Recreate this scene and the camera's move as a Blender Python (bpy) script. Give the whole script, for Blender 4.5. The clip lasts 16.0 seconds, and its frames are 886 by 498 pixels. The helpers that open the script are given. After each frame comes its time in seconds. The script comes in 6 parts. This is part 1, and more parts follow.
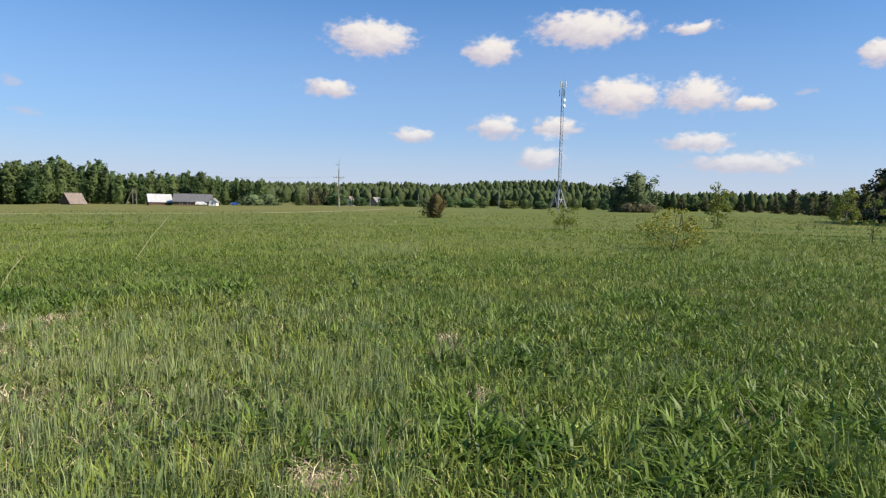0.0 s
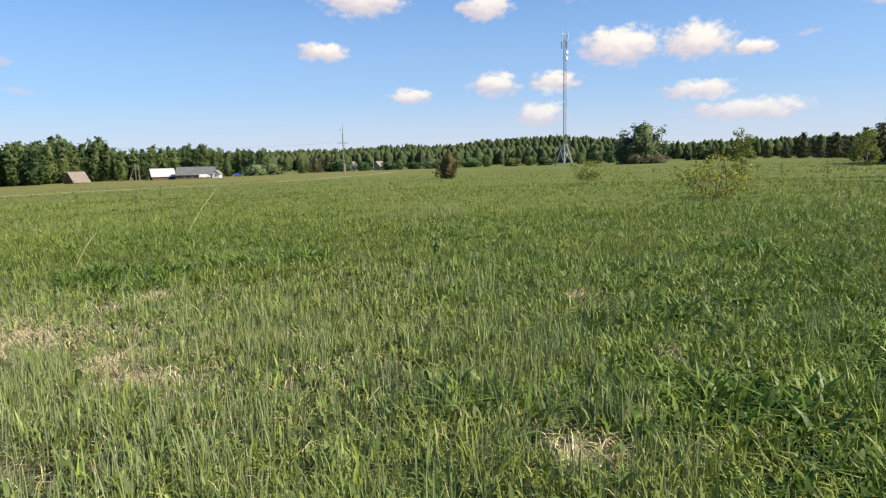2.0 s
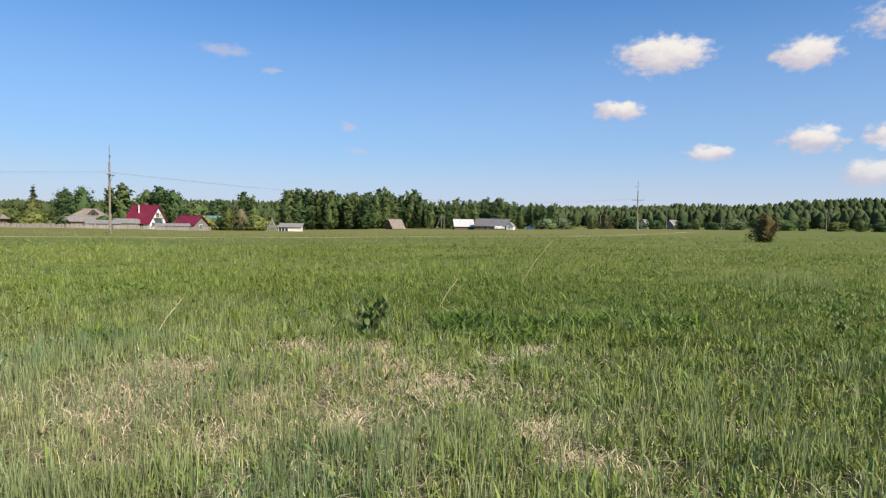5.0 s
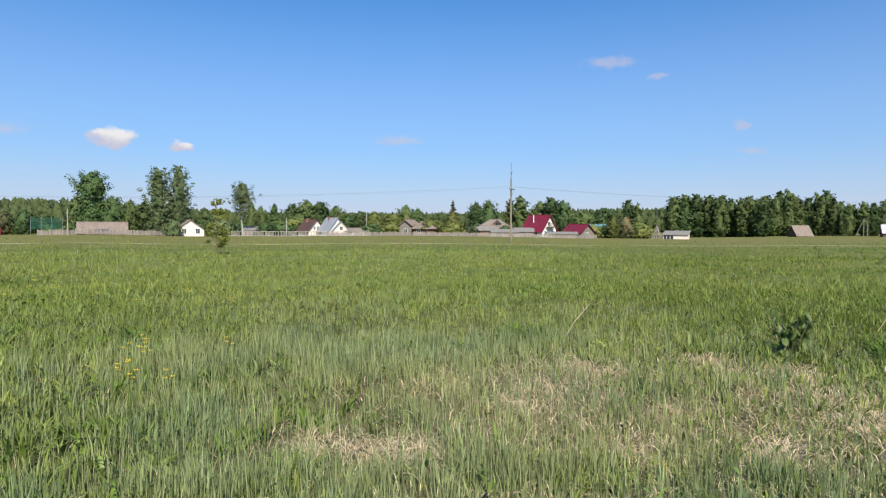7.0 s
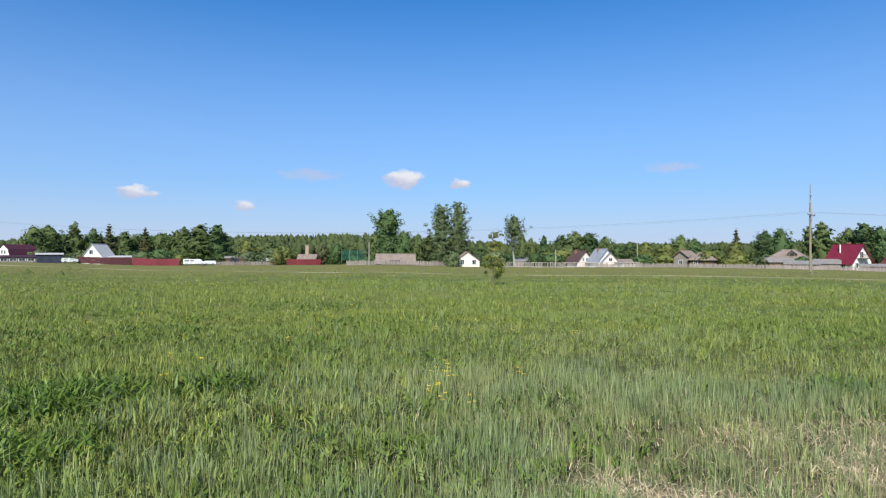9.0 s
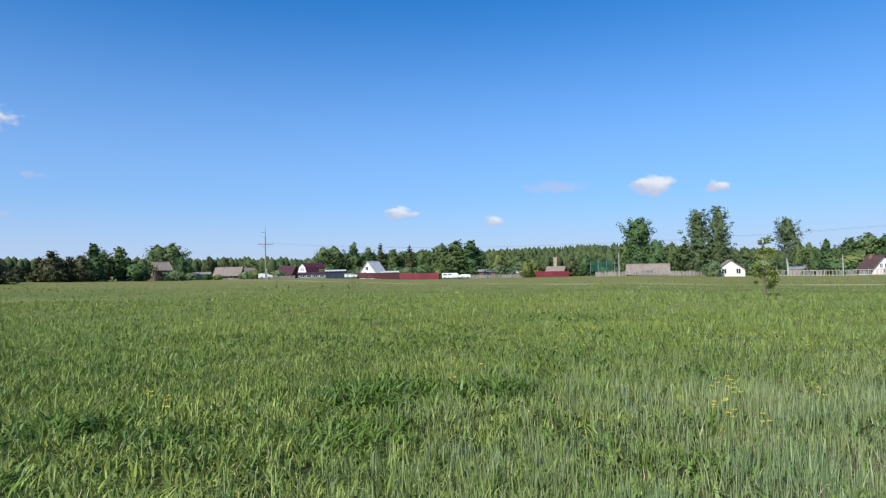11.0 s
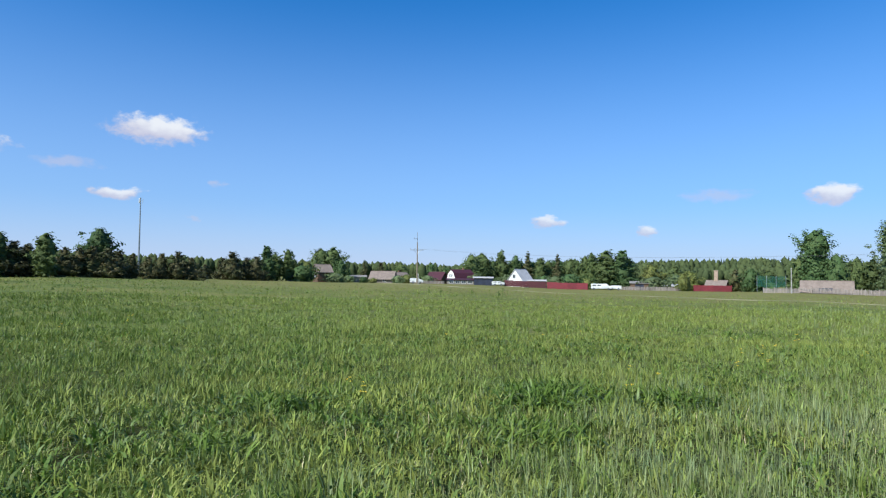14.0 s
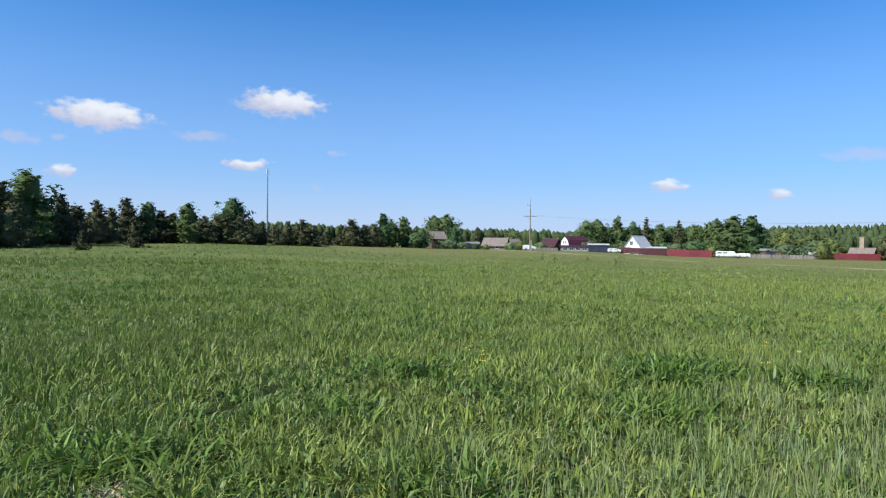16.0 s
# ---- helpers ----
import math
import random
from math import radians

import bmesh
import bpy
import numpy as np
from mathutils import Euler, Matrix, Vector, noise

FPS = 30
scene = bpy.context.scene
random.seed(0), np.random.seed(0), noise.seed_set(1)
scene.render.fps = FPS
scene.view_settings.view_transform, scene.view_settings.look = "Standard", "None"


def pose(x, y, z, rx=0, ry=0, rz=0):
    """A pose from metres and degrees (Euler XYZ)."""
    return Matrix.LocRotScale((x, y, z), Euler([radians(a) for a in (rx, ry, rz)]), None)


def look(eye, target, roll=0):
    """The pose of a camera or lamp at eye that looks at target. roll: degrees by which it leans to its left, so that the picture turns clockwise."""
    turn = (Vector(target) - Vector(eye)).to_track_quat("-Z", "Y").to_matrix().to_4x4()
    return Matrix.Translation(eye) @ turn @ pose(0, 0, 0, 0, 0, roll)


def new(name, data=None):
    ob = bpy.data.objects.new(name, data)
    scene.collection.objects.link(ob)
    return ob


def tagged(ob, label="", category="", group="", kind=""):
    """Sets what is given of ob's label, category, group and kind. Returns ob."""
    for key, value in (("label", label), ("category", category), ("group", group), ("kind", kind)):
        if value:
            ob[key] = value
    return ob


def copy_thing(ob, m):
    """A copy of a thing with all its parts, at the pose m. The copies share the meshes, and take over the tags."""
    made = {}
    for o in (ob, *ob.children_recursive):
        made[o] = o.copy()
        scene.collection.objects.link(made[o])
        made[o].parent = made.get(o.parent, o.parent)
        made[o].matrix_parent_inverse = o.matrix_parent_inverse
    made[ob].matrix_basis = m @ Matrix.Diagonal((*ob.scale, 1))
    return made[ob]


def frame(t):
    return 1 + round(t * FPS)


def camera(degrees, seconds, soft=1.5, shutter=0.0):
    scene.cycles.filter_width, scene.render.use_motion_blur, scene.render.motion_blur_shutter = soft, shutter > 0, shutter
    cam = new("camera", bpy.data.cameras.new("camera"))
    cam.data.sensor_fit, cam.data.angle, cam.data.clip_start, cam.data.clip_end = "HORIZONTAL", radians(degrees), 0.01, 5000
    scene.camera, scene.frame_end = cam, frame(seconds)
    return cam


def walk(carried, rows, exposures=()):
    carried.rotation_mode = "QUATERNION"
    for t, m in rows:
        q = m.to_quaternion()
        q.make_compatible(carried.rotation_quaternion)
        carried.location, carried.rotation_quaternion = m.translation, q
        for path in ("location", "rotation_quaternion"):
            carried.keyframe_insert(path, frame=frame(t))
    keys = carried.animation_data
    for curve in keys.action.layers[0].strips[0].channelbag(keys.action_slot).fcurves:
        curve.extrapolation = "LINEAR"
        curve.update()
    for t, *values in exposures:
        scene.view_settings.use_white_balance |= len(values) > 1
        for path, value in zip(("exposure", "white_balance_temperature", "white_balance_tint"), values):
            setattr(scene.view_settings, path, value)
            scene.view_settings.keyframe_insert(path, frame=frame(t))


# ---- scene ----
EXPOSURES = [(0.0, 0.48, 6950, 10), (2.0, 0.67, 7250, 10), (3.2, 0.58, 7150, 10), (5.5, 0.47, 6950, 10), (7.0, 0.45, 6750, 10), (8.0, 0.44, 6600, 10), (10.0, 0.43, 6150, 8), (12.5, 0.46, 6000, 7), (16.0, 0.5, 6000, 7)]
cam = camera(70.20, 16.0, soft=1.2)
PATH = [
    (0, (0.000, 0.000, 1.652), (0.0747, 1.9931, 1.5033), 1.55),
    (0.5, (-0.356, 0.033, 1.641), (-0.1853, 2.0139, 1.4275), -2.70),
    (1, (-0.722, 0.129, 1.624), (-0.5828, 2.1103, 1.3869), -4.69),
    (1.5, (-1.075, 0.326, 1.579), (-0.9682, 2.2996, 1.2743), -4.47),
    (2, (-1.345, 0.389, 1.575), (-1.2828, 2.3701, 1.3046), -1.25),
    (2.5, (-1.735, 0.521, 1.561), (-1.7196, 2.5034, 1.2990), -3.43),
    (3, (-2.056, 0.684, 1.571), (-2.2438, 2.6694, 1.4172), -4.01),
    (3.2, (-2.158, 0.782, 1.542), (-2.4353, 2.7588, 1.4201), -2.37),
    (5.3, (-2.749, 0.951, 1.559), (-3.6760, 2.7208, 1.4777), -0.46),
    (5.5, (-2.740, 0.937, 1.562), (-3.7757, 2.6463, 1.4831), -1.50),
    (6, (-2.805, 0.850, 1.582), (-4.1322, 2.3435, 1.4882), -1.54),
    (6.5, (-2.853, 0.773, 1.586), (-4.3974, 2.0415, 1.5130), -1.81),
    (7, (-2.874, 0.719, 1.583), (-4.5563, 1.7983, 1.5009), 0.23),
    (7.5, (-2.884, 0.669, 1.597), (-4.6606, 1.5847, 1.5111), 0.00),
    (8, (-2.888, 0.594, 1.613), (-4.7783, 1.2455, 1.5778), 0.19),
    (8.5, (-2.907, 0.544, 1.619), (-4.8537, 1.0015, 1.6125), 0.66),
    (9, (-2.904, 0.496, 1.628), (-4.8809, 0.7982, 1.6422), 0.06),
    (9.5, (-2.914, 0.456, 1.629), (-4.9074, 0.6193, 1.6192), -0.76),
    (10, (-2.896, 0.394, 1.651), (-4.8910, 0.2583, 1.6879), -1.44),
    (12.5, (-2.355, 0.084, 1.596), (-4.2635, -0.5097, 1.6671), -0.98),
    (13, (-2.377, 0.057, 1.586), (-4.2607, -0.6106, 1.6747), -0.77),
    (13.5, (-2.362, 0.014, 1.584), (-4.2052, -0.7586, 1.6678), -0.73),
    (14, (-2.383, -0.051, 1.575), (-4.1678, -0.9497, 1.6625), 0.60),
    (14.5, (-2.393, -0.112, 1.584), (-4.0865, -1.1756, 1.6139), 1.73),
    (15, (-2.402, -0.131, 1.623), (-4.0370, -1.2832, 1.5998), -0.52),
    (15.5, (-2.402, -0.130, 1.623), (-4.0188, -1.3064, 1.5844), -0.21),
    (16, (-2.387, -0.136, 1.613), (-3.9868, -1.3363, 1.5906), 0.67),
]
walk(cam, [(t, look(eye, target, roll)) for t, eye, target, roll in PATH], EXPOSURES)


# ---- light ----
SUN_AZ, SUN_EL = -112.0, 42.0  # degrees, counter-clockwise from +y; height over the horizon


def heading(az, el=0.0):
    a, e = radians(az), radians(el)
    return Vector((-math.sin(a) * math.cos(e), math.cos(a) * math.cos(e), math.sin(e)))


sun = new("sun", bpy.data.lights.new("sun", "SUN"))
sun.data.energy, sun.data.angle, sun.data.color = 5.0, radians(0.53), (1.0, 0.94, 0.82)
sun.matrix_world = look(heading(SUN_AZ, SUN_EL) * 100, (0, 0, 0))

# clouds of the sky: azimuth, height, half width, half height in degrees
CLOUDS_NORTH = [
    (4.6, 14.3, 3.7, 1.5), (8.4, 9.9, 2.0, 0.9), (-5.9, 13.5, 2.4, 1.2), (-14.3, 15.3, 4.6, 1.5), (-22.8, 14.8, 2.0, 0.5),
    (-36.0, 12.0, 1.2, 1.0), (-17.4, 9.8, 3.4, 1.5), (-23.7, 9.7, 2.7, 1.4), (-27.4, 8.6, 1.6, 0.6), (0.7, 6.0, 1.8, 0.7),
    (-6.7, 6.9, 2.1, 1.0), (-11.9, 7.0, 2.2, 0.9), (-10.6, 4.4, 2.3, 1.0), (-23.7, 5.7, 2.7, 0.8), (-27.4, 4.0, 4.3, 0.8),
    (32.3, 8.0, 0.8, 0.4), (-31.3, 9.4, 0.4, 0.2), (42.8, 13.8, 1.7, 0.4)]
CLOUDS_WEST = [
    (61.4, 7.5, 1.6, 0.35), (38.7, 12.4, 0.6, 0.25), (31.5, 6.0, 0.7, 0.25), (84.8, 6.9, 1.7, 0.8), (79.7, 6.5, 1.0, 0.46),
    (93.2, 7.1, 2.0, 0.4), (107.2, 5.1, 1.4, 0.5), (98.7, 4.1, 1.0, 0.5), (155.6, 10.0, 3.4, 1.1), (141.3, 12.1, 3.6, 1.1),
    (161.0, 7.6, 1.0, 0.4), (157.9, 5.3, 1.0, 0.5), (144.2, 6.6, 2.0, 0.5), (147.8, 8.7, 1.7, 0.35), (158.2, 7.7, 0.6, 0.25),
    (138.4, 4.8, 0.4, 0.2), (136.6, 7.8, 0.5, 0.2)]


def sky_world():
    world = bpy.data.worlds.new("world")
    scene.world = world
    world.use_nodes = True
    n, l = world.node_tree.nodes, world.node_tree.links
    n.clear()

    def math_node(op, a, b=None, c=None):
        m = n.new("ShaderNodeMath")
        m.operation = op
        for i, v in enumerate((a, b, c)):
            if v is None:
                continue
            if isinstance(v, (int, float)):
                m.inputs[i].default_value = v
            else:
                l.new(v, m.inputs[i])
        return m.outputs[0]

    def vec_node(op, a, b=None, c=None, out=0):
        m = n.new("ShaderNodeVectorMath")
        m.operation = op
        for i, v in enumerate((a, b, c)):
            if v is None:
                continue
            if isinstance(v, tuple):
                m.inputs[i].default_value = v
            else:
                l.new(v, m.inputs[i])
        return m.outputs[out]

    def ramp(v, lo, hi, a=0.0, b=1.0):
        m = n.new("ShaderNodeMapRange")
        m.interpolation_type = "SMOOTHSTEP"
        l.new(v, m.inputs["Value"])
        for key, val in (("From Min", lo), ("From Max", hi), ("To Min", a), ("To Max", b)):
            m.inputs[key].default_value = val
        return m.outputs[0]

    sky = n.new("ShaderNodeTexSky")
    sky.sky_type, sky.sun_disc = "NISHITA", False
    sky.sun_elevation, sky.sun_rotation = radians(SUN_EL), radians(-SUN_AZ)
    sky.air_density, sky.dust_density, sky.ozone_density = 1.0, 0.6, 2.5
    tex = n.new("ShaderNodeTexCoord")
    sep = n.new("ShaderNodeSeparateXYZ")
    l.new(tex.outputs["Generated"], sep.inputs[0])
    az = math_node("MULTIPLY", math_node("ARCTAN2", math_node("MULTIPLY", sep.outputs[0], -1.0), sep.outputs[1]), 180 / math.pi)
    el = math_node("MULTIPLY", math_node("ARCSINE", sep.outputs[2]), 180 / math.pi)
    com = n.new("ShaderNodeCombineXYZ")
    l.new(az, com.inputs[0])
    l.new(el, com.inputs[1])

    def fbm(scale, detail, stretch):
        t = n.new("ShaderNodeTexNoise")
        l.new(vec_node("MULTIPLY", com.outputs[0], stretch), t.inputs["Vector"])
        t.inputs["Scale"].default_value, t.inputs["Detail"].default_value = scale, detail
        t.inputs["Roughness"].default_value = 0.55
        return t

    # warped coordinates give the ragged outline
    warp = fbm(0.5, 5, (1, 1.6, 1))
    push = vec_node("MULTIPLY", vec_node("SUBTRACT", warp.outputs["Color"], (0.5, 0.5, 0.5)), (3.1, 1.25, 0))
    place = vec_node("ADD", com.outputs[0], push)
    body = under = thin = None
    for caz, cel, w, h in CLOUDS_NORTH + CLOUDS_WEST:
        q = vec_node("MULTIPLY_ADD", place, (1 / w, 1 / h, 0), (-caz / w, -(cel - 0.25 * h) / h, 0))
        q = vec_node("MULTIPLY", q, (0.92, 0.92, 0))
        near = vec_node("LENGTH", q, out=1)
        low = vec_node("LENGTH", vec_node("ADD", q, (0.25, -0.75, 0)), out=1)
        if h < 0.45:
            thin = near if thin is None else math_node("MINIMUM", thin, near)
            continue
        body = near if body is None else math_node("MINIMUM", body, near)
        under = low if under is None else math_node("MINIMUM", under, low)
    fine = fbm(1.1, 6, (1, 1.5, 1))
    rough = math_node("MULTIPLY_ADD", fine.outputs["Fac"], 1.1, -0.55)
    cover = ramp(math_node("ADD", body, rough), 1.15, 0.55)
    wisp = math_node("MULTIPLY", ramp(math_node("ADD", thin, math_node("MULTIPLY", rough, 1.3)), 1.5, 0.3), 0.5)
    cover = math_node("MAXIMUM", cover, wisp)
    lit = ramp(math_node("ADD", under, math_node("MULTIPLY", rough, 0.8)), 1.5, 0.35)
    haze = ramp(el, 27.0, -4.0, 0.0, 0.72)
    tint = n.new("ShaderNodeMix")
    tint.data_type = "RGBA"
    l.new(lit, tint.inputs[0])
    tint.inputs[6].default_value = (6.4, 6.1, 7.2, 1)
    tint.inputs[7].default_value = (9.6, 9.3, 9.2, 1)
    blue = n.new("ShaderNodeMix")
    blue.data_type, blue.blend_type = "RGBA", "MULTIPLY"
    blue.inputs[0].default_value = 1.0
    l.new(sky.outputs[0], blue.inputs[6])
    blue.inputs[7].default_value = SKY_TINT
    white = n.new("ShaderNodeMix")
    white.data_type = "RGBA"
    l.new(haze, white.inputs[0])
    l.new(blue.outputs[2], white.inputs[6])
    white.inputs[7].default_value = HAZE
    low = n.new("ShaderNodeMix")
    low.data_type = "RGBA"
    l.new(ramp(el, 7.0, -1.0, 0.0, 0.52), low.inputs[0])
    l.new(white.outputs[2], low.inputs[6])
    low.inputs[7].default_value = (7.7, 7.5, 9.0, 1)
    white = low
    both = n.new("ShaderNodeMix")
    both.data_type = "RGBA"
    l.new(math_node("MULTIPLY", cover, ramp(el, 2.0, 9.0, 0.66, 0.94)), both.inputs[0])
    l.new(white.outputs[2], both.inputs[6])
    l.new(tint.outputs[2], both.inputs[7])
    back = n.new("ShaderNodeBackground")
    back.inputs[1].default_value = 0.069
    l.new(both.outputs[2], back.inputs[0])
    out = n.new("ShaderNodeOutputWorld")
    l.new(back.outputs[0], out.inputs[0])


SKY_TINT = (0.24, 1.0, 1.66, 1)
HAZE = (5.35, 6.38, 9.0, 1)
sky_world()


# ---- materials ----
def material(name, base, rough=0.8, spread=0.25, scale=8.0, fine=60.0, bump=0.3, alt=None, metal=0.0, through_light=0.0,
             island=0.0, rand=0.0, stretch=(1, 1, 1), patch=None, patch_scale=0.15, gloss=0.5, tuft=None, tuft_scale=1.1, sheer=0.0):
    """A surface with variation at two scales. island, rand: brightness spread from piece to piece and from object to object."""
    m = bpy.data.materials.new(name)
    m.use_nodes = True
    n, l = m.node_tree.nodes, m.node_tree.links
    n.clear()
    geo = n.new("ShaderNodeNewGeometry")
    tex = n.new("ShaderNodeTexCoord")
    mapping = n.new("ShaderNodeMapping")
    mapping.inputs["Scale"].default_value = stretch
    l.new(tex.outputs["Object"], mapping.inputs[0])
    big = n.new("ShaderNodeTexNoise")
    big.inputs["Scale"].default_value, big.inputs["Detail"].default_value = scale, 5
    l.new(mapping.outputs[0], big.inputs["Vector"])
    small = n.new("ShaderNodeTexNoise")
    small.inputs["Scale"].default_value, small.inputs["Detail"].default_value = fine, 3
    l.new(mapping.outputs[0], small.inputs["Vector"])

    def mix(kind, fac, a, b):
        x = n.new("ShaderNodeMix")
        x.data_type, x.blend_type = "RGBA", kind
        for i, v in ((0, fac), (6, a), (7, b)):
            if isinstance(v, (int, float, tuple)):
                x.inputs[i].default_value = v
            else:
                l.new(v, x.inputs[i])
        return x.outputs[2]

    def span(v, lo, hi, a, b):
        r = n.new("ShaderNodeMapRange")
        l.new(v, r.inputs[0])
        for i, val in enumerate((lo, hi, a, b)):
            r.inputs[i + 1].default_value = val
        return r.outputs[0]

    other = alt or tuple(c * 0.6 for c in base)
    col = mix("MIX", span(big.outputs["Fac"], 0.35, 0.68, 0.0, 1.0), (*base, 1), (*other, 1))
    if patch:
        wide = n.new("ShaderNodeTexNoise")
        wide.inputs["Scale"].default_value, wide.inputs["Detail"].default_value = patch_scale, 4
        l.new(geo.outputs["Position"], wide.inputs["Vector"])
        col = mix("MIX", span(wide.outputs["Fac"], 0.42, 0.62, 0.0, 1.0), col, (*patch, 1))
    if tuft:
        spots = n.new("ShaderNodeTexNoise")
        spots.inputs["Scale"].default_value, spots.inputs["Detail"].default_value = tuft_scale, 5
        l.new(geo.outputs["Position"], spots.inputs["Vector"])
        col = mix("MIX", span(spots.outputs["Fac"], 0.47, 0.62, 0.0, 0.85), col, (*tuft, 1))
    shade = span(small.outputs["Fac"], 0.3, 0.7, 1 - spread, 1 + spread)
    if island:
        mul = n.new("ShaderNodeMath")
        mul.operation = "MULTIPLY"
        l.new(shade, mul.inputs[0])
        l.new(span(geo.outputs["Random Per Island"], 0, 1, 1 - island, 1 + island), mul.inputs[1])
        shade = mul.outputs[0]
    if rand:
        info = n.new("ShaderNodeObjectInfo")
        mul = n.new("ShaderNodeMath")
        mul.operation = "MULTIPLY"
        l.new(shade, mul.inputs[0])
        l.new(span(info.outputs["Random"], 0, 1, 1 - rand, 1 + rand), mul.inputs[1])
        shade = mul.outputs[0]
    com = n.new("ShaderNodeCombineColor")
    for i in range(3):
        l.new(shade, com.inputs[i])
    col = mix("MULTIPLY", 1.0, col, com.outputs[0])
    out = n.new("ShaderNodeOutputMaterial")
    bs = n.new("ShaderNodeBsdfPrincipled")
    l.new(col, bs.inputs["Base Color"])
    bs.inputs["Roughness"].default_value, bs.inputs["Metallic"].default_value = rough, metal
    bs.inputs["Specular IOR Level"].default_value = gloss
    if bump:
        b = n.new("ShaderNodeBump")
        b.inputs["Strength"].default_value, b.inputs["Distance"].default_value = bump, 0.02
        l.new(small.outputs["Fac"], b.inputs["Height"])
        l.new(b.outputs[0], bs.inputs["Normal"])
    if through_light:
        tr = n.new("ShaderNodeBsdfTranslucent")
        l.new(mix("MULTIPLY", 1.0, col, (0.92, 1.05, 0.75, 1)), tr.inputs[0])
        ms = n.new("ShaderNodeMixShader")
        ms.inputs[0].default_value = through_light
        l.new(bs.outputs[0], ms.inputs[1])
        l.new(tr.outputs[0], ms.inputs[2])
        l.new(ms.outputs[0], out.inputs[0])
    elif sheer:
        clear = n.new("ShaderNodeBsdfTransparent")
        ms = n.new("ShaderNodeMixShader")
        ms.inputs[0].default_value = sheer
        l.new(bs.outputs[0], ms.inputs[1])
        l.new(clear.outputs[0], ms.inputs[2])
        l.new(ms.outputs[0], out.inputs[0])
    else:
        l.new(bs.outputs[0], out.inputs[0])
    return m


GRASS = material("grass_blade", (0.213, 0.252, 0.054), 0.5, 0.2, 0.35, 3, 0, (0.238, 0.262, 0.06), through_light=0.13, island=0.32,
                 patch=(0.185, 0.234, 0.052), patch_scale=0.16, gloss=0.22, tuft=(0.15, 0.208, 0.044), tuft_scale=1.3)
RYE = material("rye_blade", (0.222, 0.265, 0.12), 0.5, 0.15, 0.4, 3, 0, (0.265, 0.282, 0.115), through_light=0.1, island=0.36, gloss=0.22, tuft=(0.165, 0.222, 0.105), tuft_scale=0.9)
CLOVER = material("lush_blade", (0.123, 0.172, 0.0245), 0.5, 0.2, 0.35, 3, 0, (0.158, 0.198, 0.0325), through_light=0.25, island=0.35, gloss=0.35, tuft=(0.084, 0.13, 0.0185), tuft_scale=0.8)
WEED = material("weed_leaf", (0.086, 0.145, 0.0245), 0.4, 0.2, 0.6, 5, 0, (0.155, 0.216, 0.041), through_light=0.25, island=0.35, gloss=0.15)
SPROUT = material("sprout_leaf", (0.112, 0.169, 0.0468), 0.5, 0.2, 4, 20, 0, (0.187, 0.243, 0.0749), through_light=0.35, island=0.25, gloss=0.3)
STRAW = material("dry_straw", (0.605, 0.497, 0.317), 0.7, 0.2, 3, 30, 0, (0.446, 0.338, 0.202), island=0.3)
TWIG = material("dead_stalks", (0.288, 0.209, 0.13), 0.8, 0.25, 6, 40, 0.2, (0.187, 0.144, 0.108), rand=0.3)
LEAF = material("broad_leaves", (0.0659, 0.114, 0.0412), 0.6, 0.2, 0.5, 4, 0, (0.0906, 0.132, 0.0495), through_light=0.25, island=0.14, rand=0.3, gloss=0.12)
LEAF_MID = material("mid_green_leaves", (0.097, 0.134, 0.046), 0.6, 0.2, 0.5, 4, 0, (0.116, 0.147, 0.053), through_light=0.28, island=0.14, rand=0.25, gloss=0.12)
LEAF_FRESH = material("fresh_leaves", (0.149, 0.175, 0.0481), 0.6, 0.2, 0.5, 4, 0, (0.184, 0.192, 0.0612), through_light=0.3, island=0.14, rand=0.3, gloss=0.12)
LEAF_PALE = material("pale_leaves", (0.128, 0.173, 0.0766), 0.6, 0.2, 0.5, 4, 0, (0.164, 0.198, 0.0968), through_light=0.3, island=0.14, rand=0.25, gloss=0.12)
LEAF_YOUNG = material("young_leaves", (0.158, 0.202, 0.036), 0.55, 0.2, 2, 9, 0, (0.216, 0.209, 0.0432), through_light=0.35, island=0.35, gloss=0.3)
NEEDLE = material("pine_needles", (0.066, 0.076, 0.0295), 0.6, 0.2, 0.7, 6, 0, (0.104, 0.088, 0.042), through_light=0.1, island=0.14, rand=0.3, gloss=0.12)
RUSTY = material("rusty_needles", (0.115, 0.0648, 0.0216), 0.7, 0.2, 1.5, 6, 0, (0.0504, 0.0612, 0.018), through_light=0.1, island=0.4, gloss=0.2)
FAR_WOOD = material("far_wood", (0.0774, 0.098, 0.0391), 0.8, 0.2, 0.05, 1, 0, (0.0547, 0.0725, 0.0313), through_light=0.05, island=0.1, gloss=0.03)
FAR_NEEDLE = material("far_needles", (0.0538, 0.0697, 0.0349), 0.8, 0.2, 0.05, 1, 0, (0.038, 0.0538, 0.0285), through_light=0.05, island=0.1, gloss=0.03)
LEAF_BROWN = material("brownish_leaves", (0.173, 0.13, 0.072), 0.6, 0.2, 1, 6, 0, (0.122, 0.115, 0.0504), through_light=0.2, island=0.3, gloss=0.2)
HERB = material("herb_leaf", (0.141, 0.184, 0.0497), 0.55, 0.15, 0.5, 4, 0, (0.116, 0.184, 0.0331), through_light=0.3, island=0.35, gloss=0.35)
SORREL = material("sorrel_stalk", (0.194, 0.137, 0.0612), 0.7, 0.2, 2, 9, 0, (0.144, 0.122, 0.0432), island=0.3)
